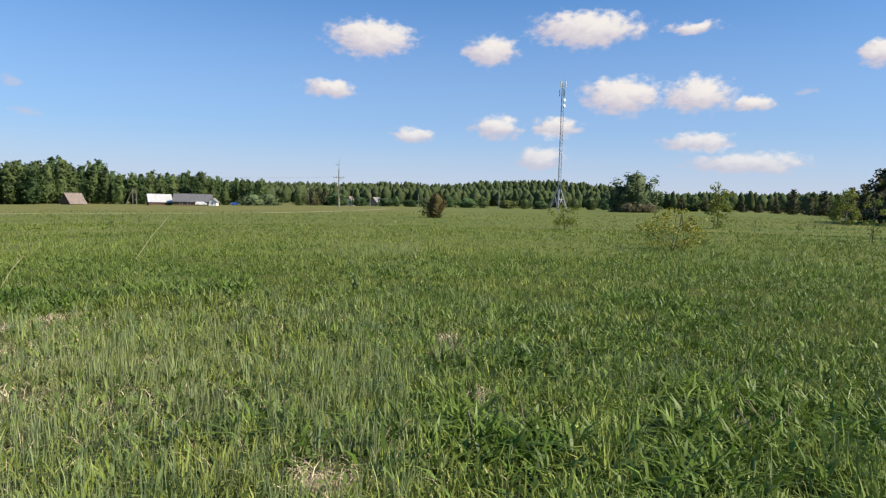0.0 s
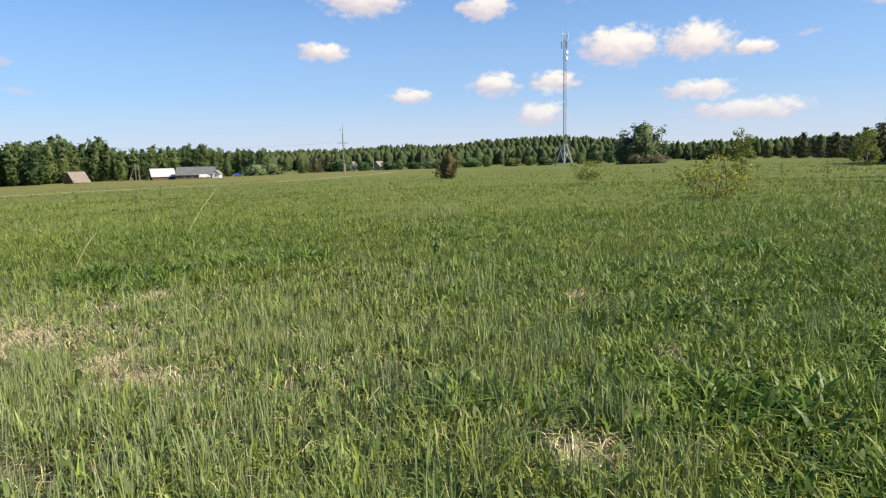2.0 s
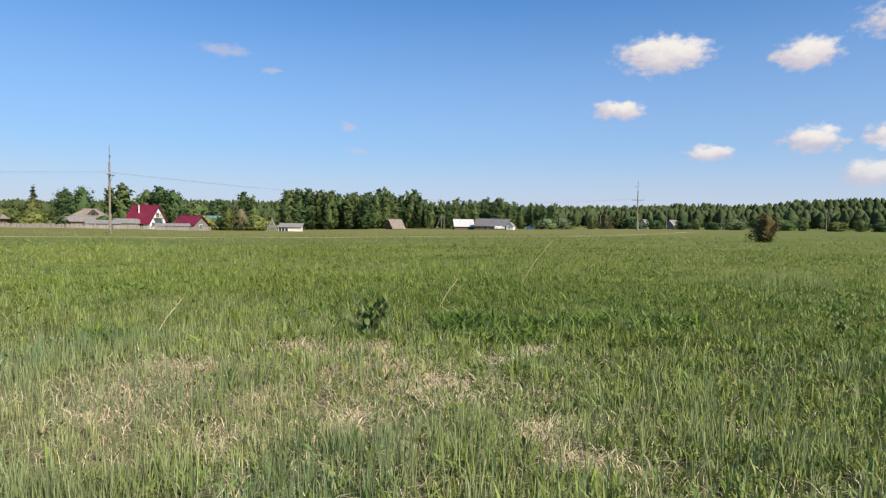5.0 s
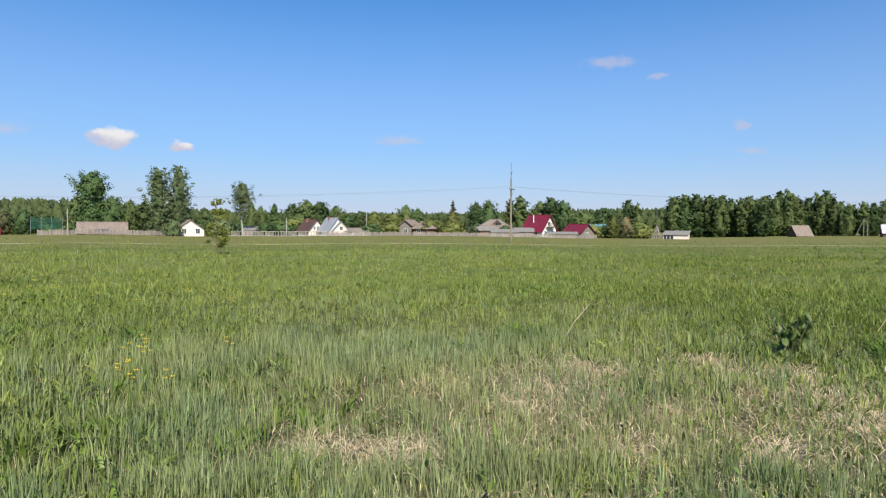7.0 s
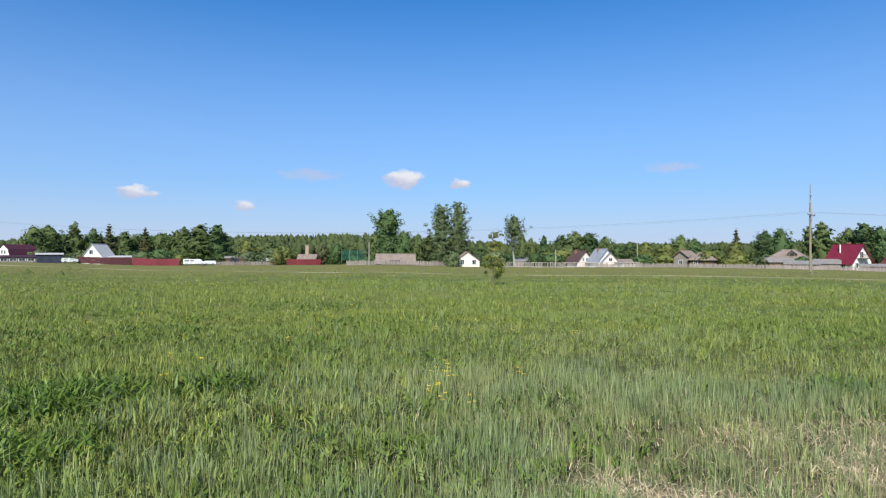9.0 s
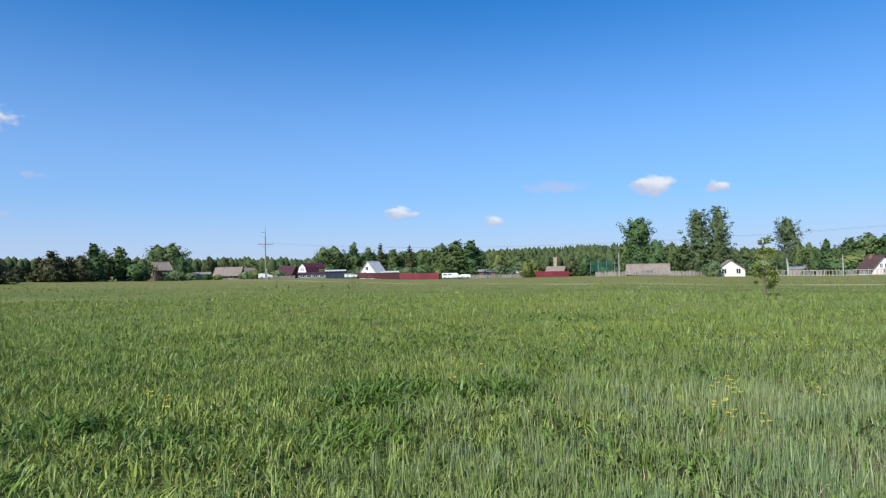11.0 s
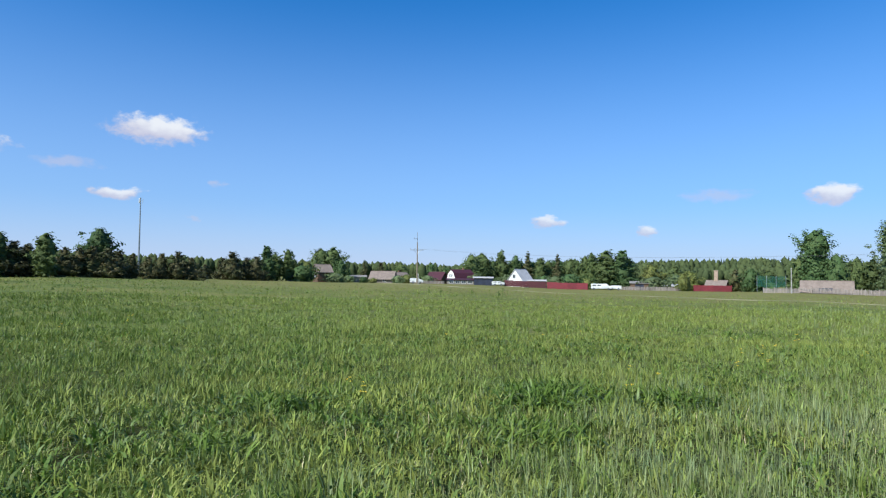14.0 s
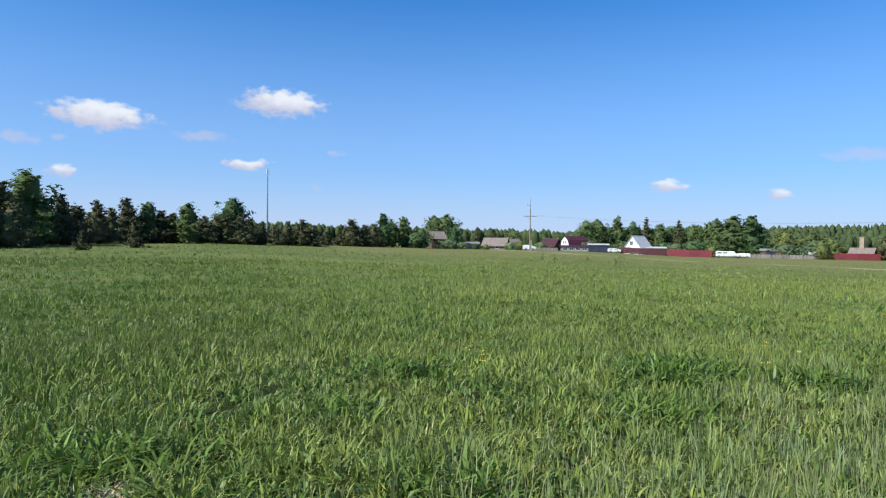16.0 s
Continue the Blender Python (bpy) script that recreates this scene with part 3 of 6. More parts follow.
def inner_mass(rng, height, start, radius, shape, fill, rings=6, sides=8):
    """The dense shaded middle of a crown: an uneven lumpy body inside the leaf sprays."""
    v = [(0.0, 0.0, height * start)]
    for i in range(rings):
        h = (i + 0.4) / rings
        for k in range(sides):
            a = 2 * math.pi * (k + 0.5 * (i % 2)) / sides
            out = radius * shape(h) * fill * rng.uniform(0.6, 1.2)
            v.append((out * math.cos(a), out * math.sin(a), height * (start + (1 - start) * (h * 0.94 + rng.uniform(-0.03, 0.03)))))
    v.append((0.0, 0.0, height * (start + (1 - start) * (0.9 + 0.1 * fill))))
    f = [(0, 1 + (k + 1) % sides, 1 + k) for k in range(sides)]
    for i in range(rings - 1):
        lo, hi = 1 + i * sides, 1 + (i + 1) * sides
        for k in range(sides):
            q = (k + 1) % sides
            f += [(lo + k, lo + q, hi + k), (lo + q, hi + q, hi + k)]
    last = 1 + (rings - 1) * sides
    f += [(last + k, last + (k + 1) % sides, len(v) - 1) for k in range(sides)]
    return np.array(v), np.array(f)


def make_tree(name, label, seed, height, start, radius, shape, boughs, tuft, leaves, size, mat, bark=BARK, thick=0.03, limbs=8, lean=0.0, rise=0.5, stems=1, layers=0, loose=False, fill=0.68):
    """loose: leaves sit in separate clumps, as on young trees and thin shrubs."""
    rng = np.random.default_rng(seed)
    tree = new(name)
    tagged(tree, label, "tree" if "bush" not in name and "shrub" not in name else "bush")
    if loose:
        c, r = clumps(rng, height, start, radius, shape, boughs, tuft)
        v, f = leaf_cards(rng, c, r, leaves, size)
        tip, foot = c, np.stack([c[:, 0] * 0.03, c[:, 1] * 0.03, np.maximum(0.05, c[:, 2] - 0.45 * np.hypot(c[:, 0], c[:, 1]) - 0.05 * height)], -1)
    else:
        foot, tip, c, r = branching(rng, height, start, radius, shape, boughs, tuft, rise, layers)
        v, f = leafage(rng, c, r, height, leaves, size, 0.55 if layers else 0.75)
        core, sides = inner_mass(rng, height, start, radius, shape, 0.55 if layers else fill)
        f, v = np.concatenate([f, sides + len(v)]), np.concatenate([v, core])
    bm = bmesh.new()
    for s in range(stems):
        off = Vector((0, 0, -0.15)) if stems == 1 else Vector((rng.uniform(-0.3, 0.3) * radius, rng.uniform(-0.3, 0.3) * radius, -0.15))
        p, turn = off.copy(), rng.uniform(0, 6.28)
        steps = 5
        rows = []
        for k in range(steps + 1):
            rad = height * thick * (1 - k / steps) + 0.01
            rows.append([bm.verts.new(p + Vector((rad * math.cos(m * 0.898), rad * math.sin(m * 0.898), 0))) for m in range(7)])
            p = p + Vector((math.cos(turn) * lean + rng.normal() * 0.008 * height, math.sin(turn) * lean + rng.normal() * 0.008 * height, height * 0.93 / steps))
        for lo, hi in zip(rows, rows[1:]):
            for m in range(7):
                bm.faces.new((lo[m], lo[(m + 1) % 7], hi[(m + 1) % 7], hi[m]))
        if s < stems - 1:
            part("stem", bm, bark, tree)
            bm = bmesh.new()
    for k in rng.choice(len(tip), min(limbs, len(tip)), replace=False):
        bm_rod(bm, tuple(foot[k]), tuple(tip[k]), height * thick * 0.4, 0.01, 4)
    part("trunk", bm, bark, tree)
    part("crown", mesh_from("crown", v, f, mat), mat, tree)
    return tree


def oval(v):
    return math.sqrt(max(0.02, 1 - (1.9 * (v - 0.45)) ** 2))


def cone(v):
    return (0.1 + 0.9 * (1 - v**1.25)) * (0.65 + 0.35 * min(1, v * 5))


def spire(v):
    return 0.45 + 0.55 * min(1, (v + 0.05) / 0.3) if v < 0.3 else 0.3 + 0.7 * (1 - ((v - 0.3) / 0.7) ** 3.0)


def fir(v):
    return 0.08 + 0.92 * (1 - v) ** 0.85


def lime(v):
    return 0.12 + 0.78 * math.sqrt(max(0.0, 1 - ((v - 0.73) / 0.29) ** 2)) if v > 0.52 else 0.85 - 0.3 * (v / 0.52) ** 3


def broom(v):
    return 0.72 + 0.28 * min(1, v / 0.5) - max(0, v - 0.65) * 1.5


def cap(v):
    return math.sqrt(max(0.05, 1 - (v - 0.35) ** 2 * 2.0))


KINDS = {
    "birch": [make_tree("birch_tree", "slender green birch with a pale trunk at the wood's edge", 10 + k, 16, 0.04, 2.5 + 0.3 * k, spire, 46, 0.38, 2500, 0.7, (LEAF_MID, LEAF_MID, LEAF, LEAF_MID)[k], BIRCH, 0.012, 9, 0.05, rise=1.1) for k in range(4)],
    "round": [make_tree("broadleaf_tree", "full green broadleaf tree with a rounded crown", 20 + k, 10, 0.03, 4.2, oval, 44, 0.38, 2700, 0.62, (LEAF, LEAF, LEAF_MID, LEAF_MID)[k], BARK, 0.022, 10, 0.06, rise=0.6) for k in range(4)],
    "fresh": [make_tree("broadleaf_tree", "light yellowish-green broadleaf tree with a loose crown", 25 + k, 10, 0.03, 4.2, oval, 40, 0.38, 2600, 0.62, LEAF_FRESH, BARK, 0.022, 10, 0.06, rise=0.6) for k in range(2)],
    "pale": [make_tree("willow_tree", "grey-green willow with a loose wide crown", 30 + k, 10, 0.05, 4.6, cap, 50, 0.32, 3200, 0.58, LEAF_PALE, BARK, 0.025, 10, 0.1, rise=0.8, fill=0.6) for k in range(2)],
    "pine": [make_tree("pine_tree", "young dark pine with branches down to the grass", 40 + k, 6, 0.03, 2.3 + 0.25 * k, cone, 36, 0.23, 2700, 0.27, NEEDLE, BARK, 0.018, 16, 0.06, rise=0.45, fill=0.46) for k in range(4)],
    "spruce": [make_tree("conifer_tree", "tall pointed dark conifer among broadleaf trees", 46 + k, 12, 0.02, 2.5, fir, 80, 0.3, 2400, 0.48, NEEDLE, BARK, 0.014, 8, 0.02, rise=-0.1, layers=13) for k in range(2)],
    "bush": [make_tree("round_bush", "dense green bush of leafy stems", 50 + k, 3, 0.02, 2.1, oval, 30, 0.4, 1100, 0.38, (LEAF, LEAF_PALE, LEAF_FRESH)[k], BARK, 0.012, 0, 0.05, stems=3) for k in range(3)],
}
USED = set()
pick_rng = random.Random(5)


def plant(kind, x, y, height, width=1.0, label="", group="", variant=None):
    """Sets a tree of the kind at a place, height metres high."""
    pool = KINDS[kind]
    src = pool[pick_rng.randrange(len(pool)) if variant is None else variant % len(pool)]
    full = {"birch": 16, "round": 10, "fresh": 10, "pale": 10, "pine": 6, "spruce": 12, "bush": 3}[kind]
    s = height / full
    m = pose(x, y, float(ground_z(x, y)) - 0.05, 0, 0, pick_rng.uniform(0, 360)) @ Matrix.Diagonal((s * width, s * width, s, 1))
    if src.name in USED:
        ob = copy_thing(src, m @ Matrix.Diagonal((1 / src.scale[0], 1 / src.scale[1], 1 / src.scale[2], 1)))
    else:
        USED.add(src.name)
        ob = src
        ob.matrix_basis = m
    return tagged(ob, label, "", group)


def top(d, el, x, y):
    """The height of what reaches el degrees over the eye line at d metres."""
    return 1.6 + d * math.tan(radians(el)) - float(ground_z(x, y))


def row(kind, st, pairs, d, step, group, jitter=6.0, rows=2, width=1.0, low=0.8):
    """A belt of trees along an arc; pairs of azimuth and skyline height in degrees."""
    azs, els = [p[0] for p in pairs], [p[1] for p in pairs]
    for r in range(rows):
        a = azs[0] + r * step * 0.5
        while a < azs[-1]:
            dd = d + r * jitter * 1.5 + pick_rng.uniform(-jitter, jitter)
            x, y = spot(st, a, dd)
            e = float(np.interp(a, azs, els)) * pick_rng.uniform(low, 1.06)
            plant(kind, x, y, max(1.5, top(dd, e, x, y)), width * pick_rng.uniform(0.85, 1.2), group=group)
            a += step * pick_rng.uniform(0.75, 1.3)


# the birch wood behind the farm
row("birch", EAST, [(14, 1.75), (17.4, 1.75), (19, 2.1), (22.6, 1.95), (25, 1.8), (26.5, 2.8), (29.5, 2.7), (32, 2.1)], 292, 0.75, "birch wood")
row("birch", WEST, [(30.5, 2.3), (33, 2.4), (35, 2.7), (36.9, 3.0), (38.0, 2.9)], 270, 0.8, "birch wood", rows=2, width=1.15)
for az, el, d, kind, wd in ((41, 2.25, 240, "birch", 1.1), (40.2, 1.9, 235, "birch", 1.0), (43, 1.5, 250, "round", 1.2), (45, 1.3, 240, "round", 1.2), (46.6, 2.2, 215, "round", 0.7),
                            (47.6, 2.5, 215, "birch", 1.5), (48.6, 2.1, 220, "round", 0.7), (50.3, 2.65, 200, "birch", 1.5), (51.2, 2.3, 205, "birch", 1.2), (53.2, 2.2, 195, "round", 0.75),
                            (54.3, 2.0, 200, "round", 0.75), (56.4, 2.16, 196, "spruce", 1.0), (56.4, 1.1, 178, "fresh", 1.1), (57.6, 1.0, 180, "round", 1.1), (59.6, 1.4, 195, "round", 0.9),
                            (60.7, 1.7, 195, "round", 0.9), (61.8, 1.0, 190, "fresh", 1.1), (63.5, 1.1, 205, "fresh", 1.2), (64.8, 1.15, 210, "round", 1.0), (65.8, 0.8, 200, "round", 1.3),
                            (66.9, 1.6, 200, "round", 0.9), (68.3, 2.0, 195, "round", 1.0), (69.5, 2.1, 195, "round", 1.0), (70.6, 1.8, 198, "round", 0.9), (72.2, 1.75, 190, "birch", 1.1),
                            (73.4, 1.5, 190, "round", 0.6), (74.2, 1.8, 185, "round", 0.6), (76.6, 1.3, 175, "fresh", 0.9), (78.0, 1.3, 185, "round", 0.8)):
    x, y = spot(WEST, az, d)
    plant(kind, x, y, top(d, el, x, y), wd)
# trees by the village
for az, el, d, kind, wd, lab, var in ((84.9, 2.2, 163, "round", 0.8, "", 1), (83.6, 1.9, 160, "round", 0.6, "", 2),
                                      (87.4, 2.0, 168, "round", 0.7, "", 3), (82.6, 1.8, 158, "birch", 1.5, "", 0),
                                      (127.9, 2.5, 190, "round", 0.95, "broad green tree beside the wooden hut", 2), (126.8, 2.62, 192, "round", 1.0, "", 3), (126.1, 1.5, 186, "round", 0.8, "", 1), (129.3, 1.35, 168, "fresh", 1.4, "", 0),
                                      (124.0, 1.45, 215, "spruce", 1.1, "", 1), (122.5, 1.35, 215, "pine", 1.0, "", 2), (120.6, 1.2, 225, "round", 1.2, "", 3), (117.9, 1.3, 230, "round", 0.6, "", 1),
                                      (116.6, 0.9, 225, "round", 1.1, "", 0), (114.3, 2.15, 215, "round", 1.0, "", 2), (113.3, 2.25, 220, "round", 0.95, "", 3), (111.6, 2.55, 225, "birch", 1.2, "", 1),
                                      (110.3, 2.1, 225, "birch", 1.2, "", 2), (109.2, 2.4, 225, "spruce", 1.2, "", 1), (108.1, 1.9, 225, "birch", 1.2, "", 3), (106.6, 2.2, 220, "spruce", 1.1, "", 0),
                                      (105.4, 1.8, 222, "round", 0.8, "", 2), (104.2, 2.1, 215, "birch", 1.2, "", 3), (103.6, 2.4, 212, "birch", 1.2, "", 0), (102.4, 2.6, 205, "birch", 1.7, "", 1),
                                      (101.1, 2.6, 205, "birch", 1.7, "", 2), (100.6, 1.9, 208, "birch", 1.5, "", 3), (98.6, 1.3, 215, "fresh", 1.2, "", 1), (96.6, 1.2, 215, "round", 1.3, "", 2),
                                      (95.6, 0.75, 200, "fresh", 1.3, "", 1), (92.0, 0.9, 200, "pine", 1.4, "", 1), (90.8, 1.0, 195, "round", 1.1, "", 0), (89.6, 0.8, 200, "round", 1.2, "", 2)):
    x, y = spot(WEST, az, d)
    plant(kind, x, y, top(d, el, x, y), wd, lab, variant=var)


def poplar():
    """Two tall poplars grown together."""
    for az, el, seed in ((81.55, 4.8, 71), (79.95, 5.0, 72)):
        x, y = spot(WEST, az, 156)
        h = top(156, el, x, y)
        t = make_tree("poplar_tree", "tall grey-green poplar with loose upright branches", seed, h, 0.03, 3.3, broom, 100, 0.24, 11000, 0.34, LEAF_PALE, BARK, 0.016, 14, 0.05, rise=2.2, fill=0.42)
        t.matrix_basis = pose(x, y, float(ground_z(x, y)) - 0.05, 0, 0, seed * 40)
        tagged(t, group="poplars")
    x, y = spot(WEST, 86.35, 165)
    h = top(165, 4.15, x, y)
    t = make_tree("lime_tree", "tall dark green lime tree among village gardens", 73, h, 0.03, 4.3, lime, 80, 0.34, 10000, 0.44, LEAF, BARK, 0.02, 12, 0.05, rise=0.7)
    t.matrix_basis = pose(x, y, float(ground_z(x, y)) - 0.05)
    x, y = spot(WEST, 74.9, 160)
    h = top(160, 3.55, x, y)
    t = make_tree("pollard_tree", "tall bare trunk with a broad crown on top", 75, h, 0.58, 3.1, cap, 40, 0.3, 3400, 0.36, LEAF_PALE, BIRCH, 0.018, 14, 0.1, rise=1.3, fill=0.5)
    t.matrix_basis = pose(x, y, float(ground_z(x, y)) - 0.05)


poplar()
for az, el, d, kind, wd, lab in ((80.45, 0.3, 146, "bush", 0.75, ""), (42.2, 0.75, 176, "fresh", 0.7, ""), (96.0, 0.55, 186, "fresh", 1.0, "broad light green garden tree by the red fence"), (73.0, 0.1, 160, "bush", 1.0, "")):
    x, y = spot(WEST, az, d)
    plant(kind, x, y, top(d, el, x, y), wd, lab)
x, y = spot(WEST, 41.2, 178)
t = make_tree("brown_bush", "tall reddish-brown bush beside the sheds", 93, top(178, 0.7, x, y), 0.02, 2.6, oval, 34, 0.4, 1600, 0.34, LEAF_BROWN, BARK, 0.012, 0, 0.03)
t.matrix_basis = pose(x, y, float(ground_z(x, y)) - 0.05)
for az, d, el in ((125.4, 180, 0.05), (124.1, 178, -0.05), (123.2, 179, -0.15), (121.0, 180, 0.1), (120.2, 184, 0.2), (118.3, 186, 0.15), (126.6, 172, 0.3)):
    x, y = spot(WEST, az, d)
    plant("bush", x, y, top(d, el, x, y), pick_rng.uniform(1.1, 1.5), group="garden bushes")
x, y = spot(WEST, 129.6, 164)
plant("bush", x, y, top(164, 0.95, x, y), 1.25, "dense dark round bush before the timber hut", variant=0)
for k in range(13):
    az = 103.4 + 0.8 * k + pick_rng.uniform(-0.25, 0.25)
    x, y = spot(WEST, az, 229 + pick_rng.uniform(-4, 6))
    plant("round", x, y, top(229, pick_rng.uniform(1.35, 1.85), x, y), pick_rng.uniform(0.75, 1.0), group="trees behind the red fence")
# gardens: bushes between and behind the houses
for k in range(58):
    az = 40 + k * 1.45 + pick_rng.uniform(-0.5, 0.5)
    if 92.2 < az < 95.0 or 46.6 < az < 49.8:
        continue
    d = (172 if az < 90 else 196) + pick_rng.uniform(-6, 14)
    x, y = spot(WEST, az, d)
    plant("bush", x, y, top(d, pick_rng.uniform(-0.25, 0.45), x, y), pick_rng.uniform(1.0, 1.7), group="garden bushes")

for az, el, d, kind, wd in ((14.6, 0.3, 275, "bush", 1.6), (13.4, 0.4, 280, "bush", 1.5), (10.8, 0.7, 285, "round", 1.0), (9.6, 1.0, 290, "pine", 1.2), (8.6, 1.1, 290, "pine", 1.2), (7.4, 0.6, 288, "bush", 1.4),
                            (5.4, 0.3, 285, "bush", 1.4), (3.2, 0.3, 285, "bush", 1.5), (2.2, 0.5, 290, "round", 1.0), (0.9, 0.2, 285, "bush", 1.6), (-0.8, 0.5, 290, "bush", 1.6), (-2.6, 0.6, 290, "round", 1.2), (-4.2, 0.5, 285, "bush", 1.6),
                            (-5.6, 0.7, 290, "round", 1.2), (-7.8, 0.4, 280, "bush", 1.6), (-9.4, 0.6, 280, "round", 1.3), (-10.8, 0.4, 275, "bush", 1.5), (-13.8, 0.7, 270, "round", 1.2), (-15.2, 0.9, 265, "round", 1.2), (-16.4, 0.8, 260, "round", 1.2)):
    x, y = spot(EAST, az, d)
    plant(kind, x, y, top(d, el, x, y), wd, group="wood edge")

# the pines along the near edge of the field
for az, el, d, wd, kind in ((163.5, 5.0, 74, 1.0, "pine"), (162.3, 4.4, 76, 1.0, "pine"), (160.7, 5.3, 80, 0.85, "birch"), (159.6, 3.0, 82, 1.1, "pine"), (158.5, 3.65, 84, 1.0, "pine"), (157.3, 2.7, 86, 1.1, "pine"),
                            (156.0, 3.2, 92, 1.0, "pine"), (155.0, 2.6, 95, 1.1, "pine"), (153.9, 3.5, 98, 1.0, "pine"), (152.3, 3.2, 100, 0.8, "birch"), (151.3, 2.5, 100, 1.2, "pine"), (150.4, 2.3, 102, 1.2, "pine"),
                            (149.3, 3.2, 98, 0.8, "birch"), (148.0, 2.1, 104, 1.3, "pine"), (147.0, 2.1, 106, 1.3, "pine"), (146.0, 2.3, 106, 1.3, "pine"), (145.0, 2.1, 106, 1.4, "pine"), (144.2, 1.9, 110, 1.2, "pine"),
                            (143.2, 1.7, 112, 1.1, "pine"), (142.0, 1.5, 116, 1.1, "pine"), (141.0, 1.8, 118, 1.0, "pine"), (139.8, 2.0, 118, 1.2, "pine"), (138.8, 1.5, 120, 1.2, "pine"), (136.2, 1.5, 150, 1.1, "pine"),
                            (135.4, 2.1, 148, 1.1, "pine"), (134.2, 1.6, 150, 1.2, "pine"), (133.4, 1.7, 155, 1.1, "pine"), (132.5, 2.65, 160, 0.75, "birch"), (131.8, 2.0, 165, 0.9, "birch"), (130.7, 2.4, 165, 0.75, "birch"),
                            (161.8, 2.8, 70, 1.0, "pine"), (165.5, 4.8, 70, 1.1, "pine"), (168, 5.0, 68, 1.1, "pine"), (137.6, 0.9, 150, 1.4, "pine")):
    x, y = spot(WEST, az, d)
    plant(kind, x, y, top(d, el, x, y), wd * (1.9 if kind == "birch" else 1.3), group="edge pines" if kind == "pine" else "")
for k in range(26):
    if k in (1, 3, 4, 6, 8, 10):
        continue
    az = 133 + k * 1.3 + pick_rng.uniform(-0.4, 0.4)
    d = float(np.interp(az, [133, 139, 150, 166], [172, 138, 118, 92])) + pick_rng.uniform(-4, 6)
    x, y = spot(WEST, az, d)
    plant("pine", x, y, top(d, float(np.interp(az, [133, 141, 150, 158, 166], [1.3, 1.2, 2.0, 2.6, 3.6])) * pick_rng.uniform(0.65, 1.05), x, y), 1.4, group="edge pines")
x, y = spot(WEST, 145.6, 125)
plant("round", x, y, top(125, 3.7, x, y), 0.95, "dark broadleaf tree rising over the pines")
for az, el, d in ((157.2, 0.75, 62), (153.4, 1.9, 72)):
    x, y = spot(WEST, az, d)
    plant("pine", x, y, top(d, el, x, y), 1.1, "small dark pine standing out in the meadow")

# the eastern edge of the field
for az, el, d, wd, kind in ((-22.6, 1.0, 230, 1.2, "pine"), (-23.7, 1.25, 228, 1.2, "round"), (-24.6, 1.1, 226, 1.2, "pine"), (-26.2, 0.8, 224, 1.3, "round"), (-27.4, 0.8, 220, 1.3, "pine"), (-28.6, 0.85, 215, 1.3, "pine"),
                            (-29.8, 1.2, 190, 1.2, "pine"), (-31.0, 1.9, 180, 1.0, "pine"), (-32.2, 1.3, 175, 1.3, "pine"), (-33.1, 1.8, 160, 1.1, "pine"), (-34.1, 1.5, 150, 1.2, "pine"), (-34.9, 2.1, 140, 1.2, "pine"),
                            (-35.8, 2.4, 120, 1.2, "pine"), (-36.8, 3.6, 96, 1.1, "pine"), (-37.8, 4.2, 92, 1.1, "pine"), (-39.0, 6.0, 88, 1.5, "birch"), (-40.2, 5.5, 84, 1.6, "birch"), (-41.2, 4.6, 82, 1.3, "pine"),
                            (-42.5, 5.0, 80, 1.3, "pine"), (-44.0, 6.0, 78, 1.6, "birch"), (-45.6, 5.0, 76, 1.3, "pine"), (-48, 5.4, 74, 1.3, "pine"), (-51, 5.0, 74, 1.3, "pine")):
    x, y = spot(EAST, az, d)
    plant(kind, x, y, top(d, el, x, y), wd, group="eastern trees")
x, y = spot(EAST, -18.9, 180)
plant("pale", x, y, top(180, 3.1, x, y), 1.25, "grey-green broad willow near the lattice mast", variant=0)
x, y = spot(EAST, -17.6, 182)
plant("pale", x, y, top(182, 2.0, x, y), 0.9, variant=1)
for k, az in enumerate((-18.4, -19.3, -20.2)):
    x, y = spot(EAST, az, 172)
    t = make_tree("brown_bush", "low brownish rounded willow bush", 90 + k, top(172, 0.4, x, y), 0.02, 2.3, oval, 34, 0.4, 1300, 0.3, LEAF_BROWN, BARK, 0.012, 0, 0.03)
    t.matrix_basis = pose(x, y, float(ground_z(x, y)) - 0.05)

# far woods on the rise behind everything

